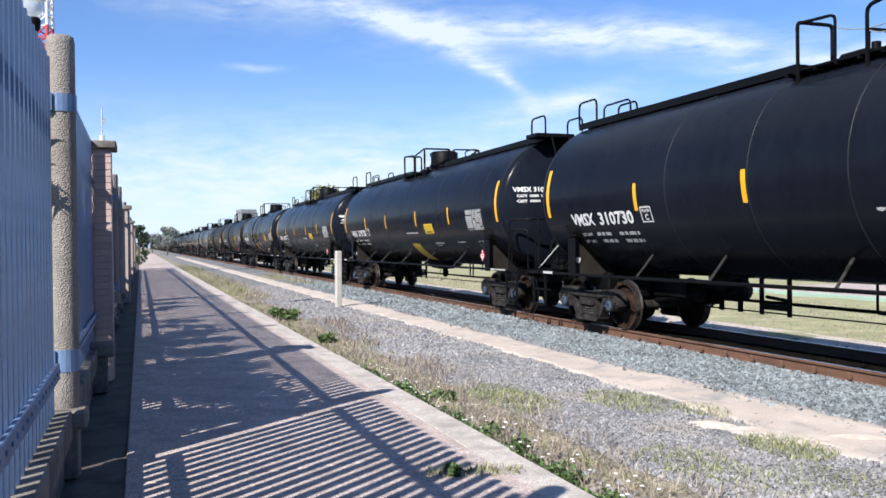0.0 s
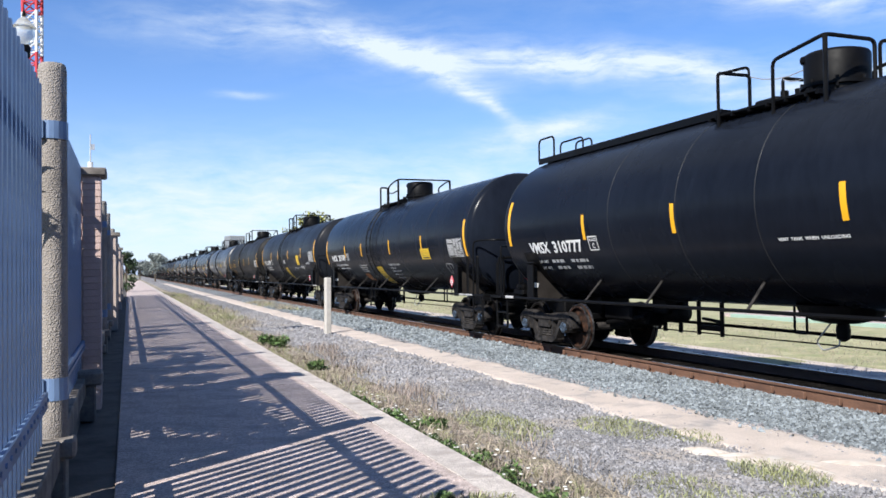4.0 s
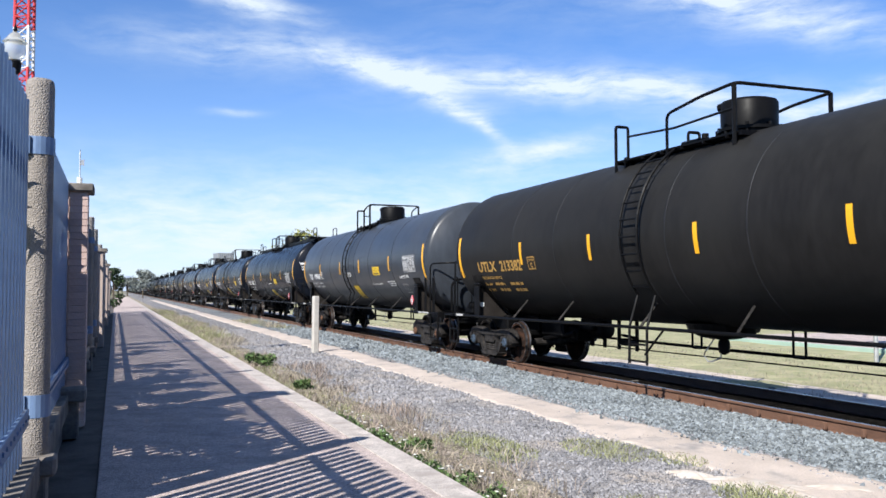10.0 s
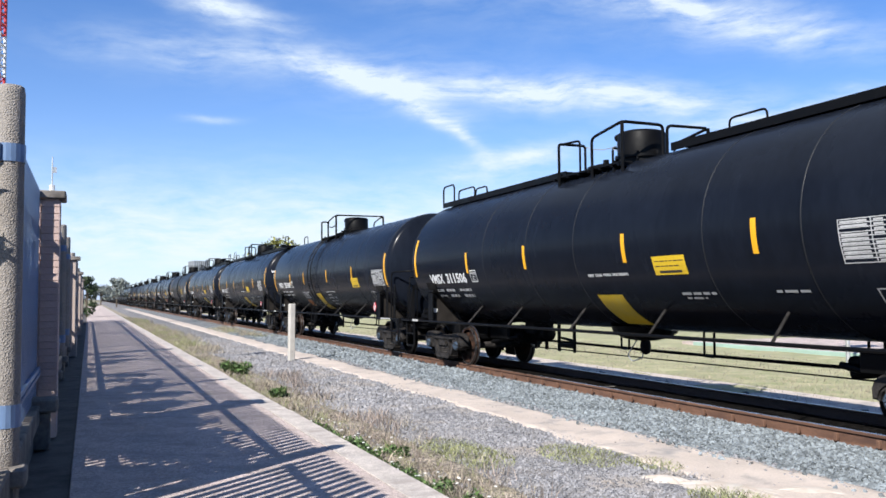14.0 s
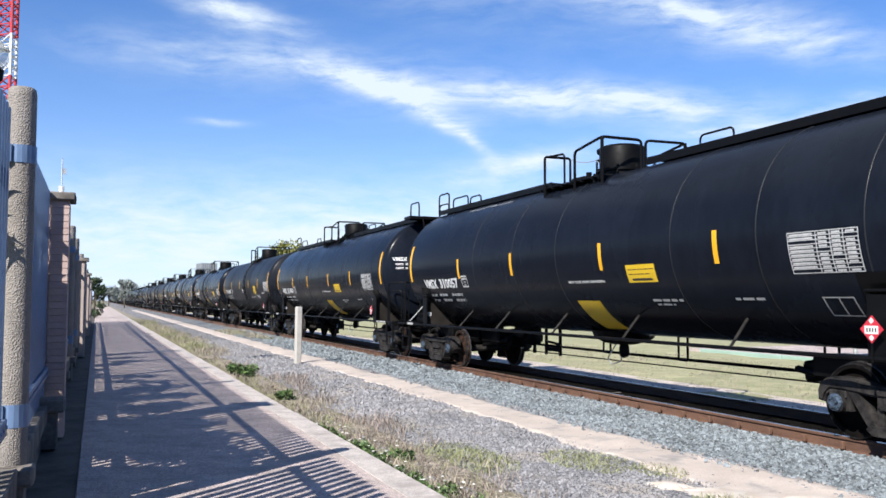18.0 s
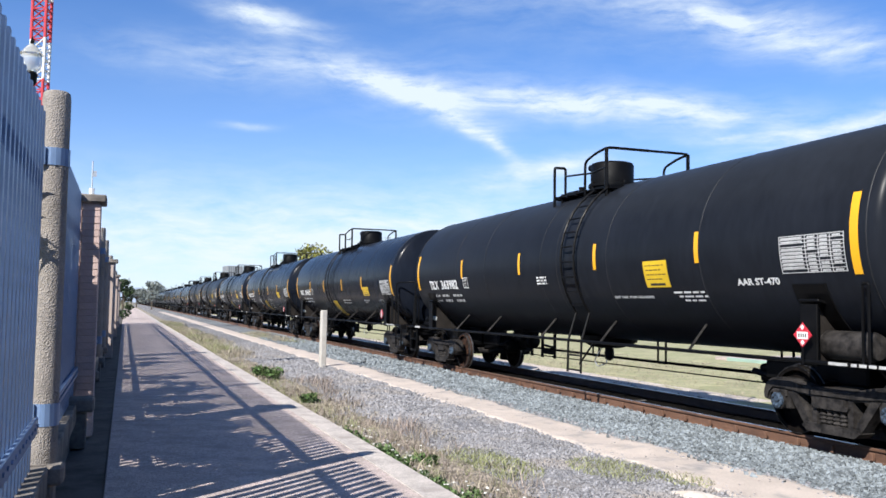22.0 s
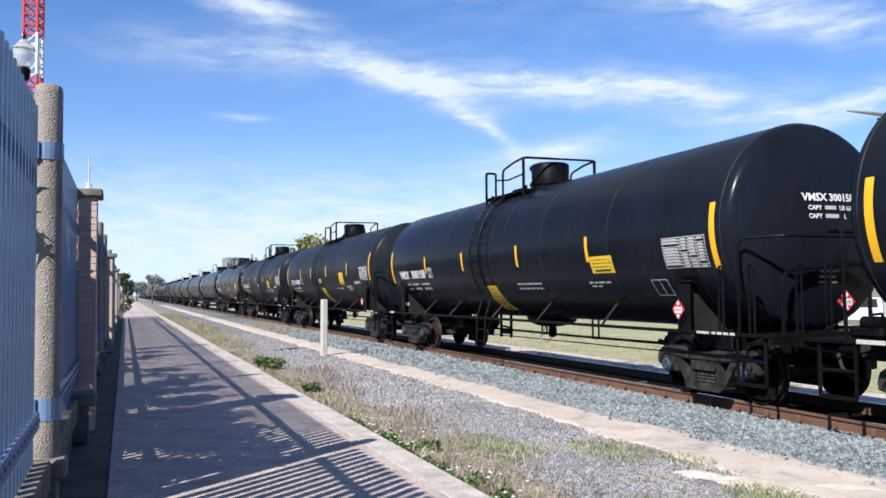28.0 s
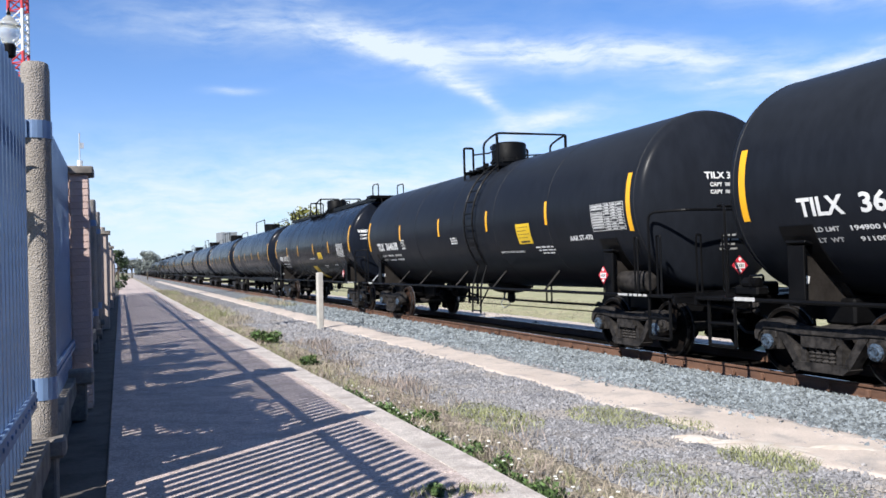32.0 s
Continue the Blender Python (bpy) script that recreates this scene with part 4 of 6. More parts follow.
    lathe(bm, [(4.05, 0.06), (4.08, 0.17), (4.2, 0.2), (4.75, 0.2), (4.88, 0.16), (4.9, 0.06)], "y", 18, at=(0.3, 0, 0.80))
    solid(bm, (0.5, 0.5, 0.34), (0.25, 4.45, 0.95), bevel=0.03)
    for y in (4.2, 4.7):
        solid(bm, (0.05, 0.10, 0.24), (0.3, y, 0.55), bevel=0.01)
    part("brake_cylinder", bm, M["steel"], car)
    for e in (-1, 1):
        bm = bmesh.new()
        solid(bm, (0.62, 1.0, 0.34), (0, e * 5.45, 0.78), bevel=0.05)
        solid(bm, (0.5, 0.55, 0.3), (0.1, e * 4.9, 0.72), (e * 10, 0, 0), bevel=0.05)
        rod(bm, (-0.25, e * 5.9, 0.55), (-0.2, e * 4.6, 0.72), 0.05)
        part("draft_pocket", bm, M["steel"], car)
        bm = bmesh.new()
        solid(bm, (1.3, 0.10, 0.30), (0, e * (TRUCK_Y - 0.52), 0.52), bevel=0.03)
        solid(bm, (1.1, 0.42, 0.12), (0, e * (TRUCK_Y - 0.7), 0.66), bevel=0.02)
        part("truck_lever", bm, M["steel"], car)
    # bottom outlet with its skid and valve handles
    bm = bmesh.new()
    lathe(bm, [(0.84, 0.22), (0.88, 0.40), (0.96, 0.56), (1.10, 0.62)], "z", 20, at=(0.0, 0.0, 0))
    part("outlet_skid", bm, M["steel"], car)
    bm = bmesh.new()
    lathe(bm, [(0.58, 0.03), (0.62, 0.09), (0.74, 0.10), (0.86, 0.08)], "z", 14, at=(0, 0.0, 0))
    loop = bmesh.new()
    pipe(loop, bent([(-0.1, 0.1, 0.86), (-0.14, 0.36, 0.56), (-0.12, 0.26, 0.44), (-0.05, 0.02, 0.52), (-0.05, 0.02, 0.60)], 0.05), 0.012)
    part("cap_chain", loop, M["galv"], car)
    part("outlet_valve", bm, M["steel"], car)
    # air reservoir, brake cylinder and control valve at one end
    if kind == "ladder":
        # narrow grab posts round the end platform
        for x, y, dx, dy in ((-1.46, 7.92, 0, 0.09), (-1.46, 8.55, 0, 0.10), (-0.99, 8.92, 0.09, 0), (-0.49, 8.92, 0.09, 0), (1.46, 8.55, 0, 0.10)):
            bm = bmesh.new()
            pipe(bm, bent([(x, -y, 1.02), (x, -y, 1.98), (x + dx, -y - dy, 1.98), (x + dx, -y - dy, 1.02)], 0.03), 0.018)
            part("grab_post", bm, M["steel"], car)
    else:
        bm = bmesh.new()
        pipe(bm, [(-0.95, -8.9, 1.05), (0.05, -8.98, 2.12)], 0.014)
        part("brake_staff", bm, M["galv"], car, "bright diagonal brake staff")
        bm = bmesh.new()
        pipe(bm, bent([(-0.55, -8.86, 1.06), (-0.62, -8.86, 1.75), (0.15, -8.86, 1.98)], 0.3), 0.035)
        part("end_brace", bm, M["steel"], car)
    bm = bmesh.new()
    lathe(bm, [(0, 0.02), (0.02, 0.05), (0.03, 0.26), (0.05, 0.285), (0.07, 0.26)], "y", 20, at=(0.75, -9.05, 1.95))
    part("brake_wheel", bm, M["steel"], car, smooth=40)
    for k, (ya, yb) in enumerate(((-7.42, -7.70), (-7.76, -7.84), (-7.88, -7.98), (-8.02, -8.12), (-8.16, -8.26))):
        bm = bmesh.new()
        solid(bm, (0.01, ya - yb, 0.035), (-1.482, (ya + yb) / 2, 1.035))
        part("sill_stencil", bm, M["stencil"], car)
    bm = bmesh.new()
    solid(bm, (0.30, 0.28, 0.20), (-0.62, 8.55, 1.15), bevel=0.03)
    solid(bm, (0.22, 0.5, 0.14), (-0.95, 8.45, 1.13), bevel=0.03)
    lathe(bm, [(8.2, 0.03), (8.22, 0.08), (8.5, 0.08), (8.54, 0.04)], "y", 14, at=(-1.0, 0, 1.24))
    pipe(bm, bent([(-1.1, 8.3, 1.2), (-1.1, 8.3, 1.34), (-0.6, 8.6, 1.34), (-0.6, 8.6, 1.2)], 0.06), 0.018)
    part("brake_valve", bm, M["steel"], car)
    bm = bmesh.new()
    solid(bm, (0.012, 0.40, 0.05), (-1.515, 7.93, 1.045))
    part("sill_label", bm, M["stencil"], car, "white stencilled strip on the sill")
    # white tag on the saddle
    bm = bmesh.new()
    solid(bm, (0.12, 0.010, 0.10), (-1.31, TRUCK_Y - 0.032, 1.31), (0, 10, 0), bevel=0.004)
    part("white_tag", bm, M["white"], car, "white tag on the saddle")
    # hazard diamonds in their holders, on the side and on the end
    for x, y, z, end in ((-1.55, -7.08, 1.36, False),) + (((-0.30, -9.08, 1.48, True),) if kind == "ladder" else ()):
        bm = bmesh.new()
        rod(bm, (x, y, 1.0), (x, y, z - 0.15), 0.012)
        part("placard_stem", bm, M["steel"], car)
        bm = bmesh.new()
        turn = (0, 45, 0) if end else (45, 0, 0)
        solid(bm, (0.215, 0.012, 0.215) if end else (0.012, 0.215, 0.215), (x, y, z), turn)
        d = part("hazard_diamond", bm, M["red"], car, "small red and white hazard diamond")
        bm = bmesh.new()
        solid(bm, (0.18, 0.016, 0.09) if end else (0.016, 0.18, 0.09), (x, y, z - 0.005))
        for dz in (0.095, -0.092):
            solid(bm, (0.05, 0.016, 0.05) if end else (0.016, 0.05, 0.05), (x, y, z + dz), turn)
        part("white_field", bm, M["white"], d)
        bm = bmesh.new()
        for q in (-0.055, -0.018, 0.018, 0.055):
            solid(bm, (0.018, 0.019, 0.045) if end else (0.019, 0.018, 0.045), (x + q, y, z - 0.005) if end else (x, y + q, z - 0.005))
        tagged(part("number_stencil", bm, M["ink"], d), kind="stuff")


# places along the car: foot of the ladder, ends of the platform, middle of the manway, and the knee of its rail
LAYOUT = {"std": (0.84, 1.68, -0.55, 0.0, 0.68), "grey": (0.40, 1.15, -0.62, -0.3, 0.25), "old": (0.30, 1.75, -1.55, -0.7, 0.2), "late": (-1.18, 0.69, -1.5, -0.1, -0.6)}


def top_platform(car, kind, variant="std"):
    """Manway, valves, platform, its rails, and the ladder or the long running board."""
    yl, y0, y1, ym, yk = LAYOUT[variant]
    w = 0.92
    bm = bmesh.new()
    lathe(bm, [(3.98, 0.44), (4.14, 0.44), (4.15, 0.49), (4.20, 0.49), (4.21, 0.44), (4.60, 0.445), (4.64, 0.42), (4.66, 0.36)], "z", 32, at=(0, ym, 0))
    for k in range(8):
        a = k * math.tau / 8
        rod(bm, (0.465 * math.cos(a), ym + 0.465 * math.sin(a), 4.10), (0.465 * math.cos(a), ym + 0.465 * math.sin(a), 4.25), 0.025, 6)
    manway = part("manway", bm, M["steel"], car, "round manway housing", smooth=40)
    bm = bmesh.new()
    solid(bm, (0.22, 0.30, 0.12), (-0.30, ym + 0.15, 4.57), bevel=0.03)
    part("lid_hinge", bm, M["steel"], manway)
    bm = bmesh.new()
    rod(bm, (0.05, ym + 0.75, 4.05), (0.05, ym + 0.75, 4.30), 0.09, 12)
    solid(bm, (0.5, 0.5, 0.12), (-0.2, ym + 0.95, 4.10), bevel=0.03)
    rod(bm, (-0.35, ym + 0.65, 4.05), (-0.35, ym + 0.65, 4.22), 0.06, 10)
    part("valve_gear", bm, M["steel"], car)
    # grated platform
    bm = bmesh.new()
    for i in range(4):
        solid(bm, (0.07, y0 - y1, 0.03), (-w + 0.05 + i * 0.095, (y0 + y1) / 2, 3.97))
    for i in range(6):
        solid(bm, (0.42, 0.03, 0.05), (-w + 0.20, y1 + (y0 - y1) * (i + 0.5) / 6, 3.94))
    solid(bm, (1.8, 0.06, 0.07), (0, y0, 3.95))
    solid(bm, (1.8, 0.06, 0.07), (0, y1, 3.95))
    part("platform", bm, M["steel"], car)
    for s in (-1, 1):
        for y in (y0 - 0.2, y1 + 0.2):
            bm = bmesh.new()
            solid(bm, (0.05, 0.05, 0.34), (s * 0.84, y, 3.86))
            part("platform_foot", bm, M["steel"], car)
        x = s * 0.92
        if kind == "board":
            # a hoop across the step, and a rail that turns round the manway
            bm = bmesh.new()
            pipe(bm, bent([(x, 1.43, 3.72), (x, 1.43, 4.62), (x * 0.35, 1.43, 4.62), (x * 0.35, 1.43, 4.06)], 0.07), 0.028)
            part("ladder_hoop", bm, M["steel"], car)
            bm = bmesh.new()
            pipe(bm, bent([(x, 1.43, 4.60), (x * 0.8, 0.95, 4.62), (x * 0.8, 0.95, 4.0)], 0.08), 0.022)
            part("step_rail", bm, M["steel"], car)
            bm = bmesh.new()
            pipe(bm, bent([(x, 0.24, 3.74), (x, 0.24, 4.53), (x, -0.73, 4.66), (x * 0.05, -0.70, 4.66), (x * 0.05, -0.70, 4.1)], 0.10), 0.028)
            part("hand_rail", bm, M["steel"], car)
            bm = bmesh.new()
            rod(bm, (x, -0.73, 3.74), (x, -0.73, 4.66), 0.032)
            part("rail_post", bm, M["steel"], car)
            bm = bmesh.new()
            sag = [(x * (0.35 - 0.3 * f), 1.43 - 1.1 * f, 4.60 - 0.5 * f * (1 - f)) for f in (0, 0.2, 0.4, 0.6, 0.8, 1.0)]
            pipe(bm, sag, 0.009, 5)
            part("guard_chain", bm, M["galv"], car)
            continue
        bm = bmesh.new()
        pipe(bm, bent([(x, y0, 3.70), (x, y0, 4.62), (x * 0.72, y0, 4.62), (x * 0.72, y0, 3.95)], 0.05), 0.03)
        part("ladder_hoop", bm, M["steel"], car)
        bm = bmesh.new()
        pipe(bm, bent([(x, yk, 3.72), (x, yk, 4.55), (x, (yk + y1) / 2, 4.66), (x, y1 + 0.05, 4.70), (0.0, y1 + 0.05, 4.70)], 0.12), 0.027)
        part("hand_rail", bm, M["steel"], car)
        bm = bmesh.new()
        rod(bm, (x, y1 + 0.09, 3.78), (x, y1 + 0.09, 4.70), 0.036)
        part("rail_post", bm, M["steel"], car)
        bm = bmesh.new()
        pipe(bm, [(x * 0.72, y0, 4.45), (x * 0.85, yk, 4.33), (x, y1 + 0.09, 4.33)], 0.02)
        part("mid_rail", bm, M["steel"], car)
    if kind == "ladder":
        # ladder down the side
        ang = [math.radians(a) for a in range(58, -39, -8)]
        for y in (yl + 0.25, yl - 0.25):
            bm = bmesh.new()
            pts = [(-(R_TANK + 0.11) * math.cos(a), y, Z_TANK + (R_TANK + 0.11) * math.sin(a)) for a in ang]
            pts += [(-1.46, y, 1.04), (-1.5, y - 0.05, 0.45)]
            pipe(bm, pts, 0.023)
            part("ladder_rail", bm, M["steel"], car)
        z = 0.5
        for k in range(13):
            if k < 3:
                x, zz = -1.49 + 0.01 * k, 0.5 + k * 0.27
            else:
                a = math.radians(-32 + (k - 3) * 10.0)
                x, zz = -(R_TANK + 0.11) * math.cos(a), Z_TANK + (R_TANK + 0.11) * math.sin(a)
            bm = bmesh.new()
            rod(bm, (x, yl - 0.25, zz), (x, yl + 0.25, zz), 0.017, 6)
            part("rung", bm, M["steel"], car)
        bm = bmesh.new()
        pipe(bm, [(-1.47, yl - 0.7, 1.02), (-1.5, yl - 0.25, 0.62)], 0.018)
        part("ladder_brace", bm, M["steel"], car)
    else:
        # running board along the top
        for y0, y1 in ((-8.35, -1.55), (1.85, 8.35)):
            bm = bmesh.new()
            solid(bm, (1.0, y1 - y0, 0.02), (0, (y0 + y1) / 2, 4.115))
            board = part("running_board", bm, M["steel"], car)
            for x in (-0.42, -0.25, -0.08, 0.09, 0.26, 0.43):
                bm = bmesh.new()
                solid(bm, (0.13, y1 - y0, 0.03), (x, (y0 + y1) / 2, 4.142))
                part("plank", bm, M["steel"], board)
            for s in (-1, 1):
                bm = bmesh.new()
                solid(bm, (0.03, y1 - y0, 0.13), (s * 0.515, (y0 + y1) / 2, 4.105))
                part("side_channel", bm, M["steel"], board)
            k = 6
            for i in range(k):
                bm = bmesh.new()
                y = y0 + (y1 - y0) * (i + 0.5) / k
                solid(bm, (1.0, 0.07, 0.07), (0, y, 4.08))
                part("board_bracket", bm, M["steel"], car)
        for e in (-1, 1):
            for x in (-0.48, 0.48):
                bm = bmesh.new()
                pipe(bm, bent([(x, e * 8.42, 4.12), (x, e * 8.42, 4.62), (x, e * 7.68, 4.62), (x, e * 7.68, 4.12)], 0.14), 0.022)
                part("end_hoop", bm, M["steel"], car)
            bm = bmesh.new()
            solid(bm, (0.98, 0.55, 0.09), (0.38 * e, e * 8.45, 4.12), bevel=0.01)
            part("end_board", bm, M["steel"], car)
            if e > 0:
                bm = bmesh.new()
                pipe(bm, bent([(-0.48, 7.38, 4.13), (-0.48, 7.38, 4.41), (-0.48, 6.38, 4.41), (-0.48, 6.38, 4.13)], 0.14), 0.02)
                part("board_hoop", bm, M["steel"], car)
            else:
                bm = bmesh.new()
                pipe(bm, bent([(-0.3, -2.7, 4.15), (-0.3, -2.7, 4.37), (-0.3, -3.5, 4.37), (-0.3, -3.5, 4.15)], 0.1), 0.018)
                part("board_hoop", bm, M["steel"], car)
            for x in (0.46 * e, 0.02 * e):
                bm = bmesh.new()
                pipe(bm, [(x, e * 8.68, 4.12), (x, e * 8.88, 3.7), (x, e * 8.88, 1.05)], 0.02)
                part("end_ladder_rail", bm, M["steel"], car)
            for k in range(8):
                bm = bmesh.new()
                rod(bm, (0.02 * e, e * 8.88, 1.4 + 0.29 * k), (0.46 * e, e * 8.88, 1.4 + 0.29 * k), 0.015, 6)
                part("end_ladder_rung", bm, M["steel"], car)


def car_template(kind, material, label, cap, variant="std"):
    car = new("tank_car")
    rings = [-SEAM, SEAM, -7.0, -5.3, -3.5, -0.05, 1.74, 3.72] if kind == "board" else [-SEAM, SEAM, -5.0, -2.4, -0.55, 0.15, 3.05, 4.9]
    tank = tank_body(car, material, rings)
    underframe(car, kind)
    top_platform(car, kind, variant)
    for y in (-TRUCK_Y, TRUCK_Y):
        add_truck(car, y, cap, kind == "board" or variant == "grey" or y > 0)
    tagged(car, label, "tank car", "tank cars of the train")
    return car, tank


def tank_of(car):
    return next(o for o in car.children if o.name.split(".")[0] == "tank")


def small_box(tank, small, ya, yb, z0, z1):
    """The small ruled box below the test table."""
    bm = bmesh.new()
    for y in (ya, (ya + yb) / 2, yb + 0.018):
        on_side(bm, y - 0.018, y, z0, z1)
    for z in (z0, z1 - 0.014):
        on_side(bm, yb, ya, z, z + 0.014, n=1)
    part("small_test_box", bm, M[small], tank)


def vent_notice(tank, y, z):
    bm = bmesh.new()
    side_text(bm, "VENT  TANK  WHEN  UNLOADING", y, z, 0.062, 1.2)
    tagged(part("notice_lettering", bm, M["white"], tank), kind="stuff")


def marks_side(car, code, kind, letter, small, seed):
    """The writing and panels of one car's side and head."""
    tank = tank_of(car)
    bm = bmesh.new()
    till = code.startswith("TILX")
    late = code in ("TILX 363982", "TILX 364638")
    grey = code == "TILX 199469"
    v28, v30, utlx = code.startswith("VMSX 28"), code.startswith("VMSX 30"), code.startswith("UTLX")
    # along the car: the four short tapes; start and width of the owner's letters and of the number; the framed letter
    if late:
        mids, own, num, box = (4.5, 1.16, -2.0, -4.94), (6.95, 0.66), (6.08, 1.2), 4.48
    elif grey:
        mids, own, num, box = (4.79, 1.48, -1.21, -4.71), (6.92, 0.66), (6.0, 1.1), 4.74
    elif till:
        mids, own, num, box = (4.44, 2.04, -1.07, -4.68), (6.92, 0.72), (5.98, 1.18), 4.44
    elif v28:
        mids, own, num, box = (4.72, 2.26, -1.27, -4.5), (7.04, 0.86), (5.96, 1.15), 4.6
    elif v30:
        mids, own, num, box = (4.72, 1.91, -1.28, -4.28), (7.12, 0.84), (6.06, 1.22), 4.58
    elif utlx:
        mids, own, num, box = (4.51, 1.73, -1.29, -4.12), (6.84, 1.0), (5.62, 1.06), 4.24
    else:
        mids, own, num, box = (4.6, 1.82, -1.57, -4.5), (6.94, 0.84), (5.94, 1.18), 4.5
    strips(tank, mids, 2.57 if till and not grey else 2.46 if grey else 2.41, 2.64 if kind == "board" else 2.57 if till and not grey else 2.43, 7.86 if kind == "board" else 7.88)
    z = 2.10 if till else 2.07
    if kind == "board":
        z = 1.98
    side_text(bm, code.split()[0], own[0], z, 0.32, own[1])
    part("owner_lettering", bm, M[letter], tank, "stencilled owner letters")
    bm = bmesh.new()
    side_text(bm, code.split()[1], num[0], z, 0.32, num[1])
    part("number_lettering", bm, M[letter], tank, "stencilled car number")
    # framed plate letter
    bm = bmesh.new()
    bx = box - 4.38
    for y0, y1, z0, z1 in ((4.38, 4.36, z, z + 0.26), (4.08, 4.06, z, z + 0.26), (4.38, 4.06, z, z + 0.02), (4.38, 4.06, z + 0.24, z + 0.26)):
        on_side(bm, y1 + bx, y0 + bx, z0, z1)
    side_text(bm, "C", 4.27 + bx, z + 0.04, 0.14, 0.10)
    side_text(bm, "PLATE", 4.33 + bx, z + 0.17, 0.065, 0.22)
    part("plate_letter_box", bm, M[letter], tank)
    # load limits: words, with the figures as bars
    loads = {"TILX 363998": ("194900 LB", "91100 LB", "88400 KG", "41300 KG"), "TILX 363999": ("194700 LB", "91300 LB"), "TILX 364638": ("194900 LB", "91100 LB"), "VMSX 281789": ("201100 LB", "84900 LB")}.get(code)
    if loads:
        for words, zz, yt in zip(loads, (z - 0.20, z - 0.33, z - 0.20, z - 0.33), (6.22, 6.12, 5.47, 5.40)):
            bm = bmesh.new()
            side_text(bm, words, yt, zz, 0.085, 0.64 if len(words) > 8 else 0.58)
            tagged(part("load_figure", bm, M["white"], tank), kind="stuff")
    zl = z - (0.31 if utlx else 0.20)
    for words, zz in (("LD LMT", zl), ("LT  WT", zl - 0.13)):
        bm = bmesh.new()
        side_text(bm, words, 6.76, zz, 0.085, 0.40)
        tagged(part("load_lettering", bm, M[small], tank), kind="stuff")
    bars(tank, M[small], ([] if loads and len(loads) > 2 else [(5.4, 4.75, zl, 0.08), (5.3, 4.72, zl - 0.13, 0.08)]) + ([] if loads else [(6.2, 5.7, zl, 0.08), (6.1, 5.6, zl - 0.13, 0.08)]))
    if utlx:
        bm = bmesh.new()
        side_text(bm, "THE TANK CAR PEOPLE", 6.76, z - 0.17, 0.09, 1.05)
        tagged(part("motto_lettering", bm, M[letter], tank), kind="stuff")
    rnd = random.Random(seed)
    if kind == "board":
        if code == "VMSX 310777":
            brake_gear(car)
        grid_panel(tank, -5.84, -6.90, 2.0, 2.49)
        small_box(tank, small, -6.13, -6.6, 1.49, 1.72)
        yellow_panel(tank, -2.28, -3.05, 1.96, 2.24, 3)
        if code != "VMSX 310777":
            yellow_panel(tank, -0.37, -1.12, 1.16, 1.67, 0, label="worn yellow patch on the lower flank")
        vent_notice(tank, -0.37, 1.98)
        bars(tank, M[small], [(-2.69, -3.47, 1.66, 0.05), (-2.75, -3.2, 1.60, 0.035), (-4.6, -5.16, 1.68, 0.045)])
    else:
        ty, tz = (-6.66, 2.13) if late else (-6.12, 2.17) if grey else (-6.54, 2.12) if till else (-6.63, 1.99)
        grid_panel(tank, ty, ty - 1.06, tz, tz + 0.46)
        if late:
            yellow_panel(tank, -3.53, -4.18, 2.0, 2.42, 5)
        elif grey:
            yellow_panel(tank, -2.88, -3.63, 2.13, 2.40, 4)
            yellow_panel(tank, 0.14, -0.51, 1.36, 1.80, 2, label="worn yellow patch on the lower flank")
        elif till:
            yellow_panel(tank, -3.35, -4.02, 2.0, 2.46, 5)
            yellow_panel(tank, 0.34, -0.22, 1.25, 1.88, 6, label="yellow patch with lines of print on the lower flank")
        elif not utlx:
            yellow_panel(tank, -4.34, -5.1, 1.97, 2.27, 4)
            yellow_panel(tank, 0.9, 0.25, 1.23, 1.80, 6, label="yellow patch with lines of print on the lower flank")
        if late or utlx:
            bm = bmesh.new()
            lathe(bm, [(-7.86, 0.05), (-7.83, 0.15), (-7.75, 0.18), (-6.98, 0.18), (-6.90, 0.15), (-6.87, 0.05)], "y", 20, at=(-1.12, 0, 1.24))
            part("air_reservoir", bm, M["frame"], car, smooth=40)
        if till:
            bars(tank, M["white"], [(0.38, -0.06, 2.24, 0.045), (0.38, -0.06, 2.18, 0.045), (0.38, -0.06, 2.12, 0.045), (-4.2, -5.02, 1.90, 0.04), (-4.3, -5.0, 1.84, 0.035), (-4.4, -4.9, 1.78, 0.035)])
            vent_notice(tank, -2.42, 1.83)
            bm = bmesh.new()
            side_text(bm, "AAR ST-470", -5.75 if late else -5.6, 2.0, 0.13, 0.82)
            part("standard_lettering", bm, M["white"], tank)
        elif v30:
            bars(tank, M[small], [(-0.95, -2.1, 1.80, 0.05), (-0.95, -2.1, 1.70, 0.05), (-4.06, -4.86, 1.79, 0.045), (-4.1, -4.5, 1.73, 0.035)])
        if not till or grey:
            bm = bmesh.new()
            pipe(bm, bent([(-0.95, -8.62, 1.05), (-0.95, -8.62, 1.92), (0.6, -8.62, 2.02), (0.6, -8.62, 1.05)], 0.25), 0.03)
            part("end_arch", bm, M["steel"], car)
            small_box(tank, small, -5.62 if grey else -6.05, -6.02 if grey else -6.5, 1.57, 1.83)
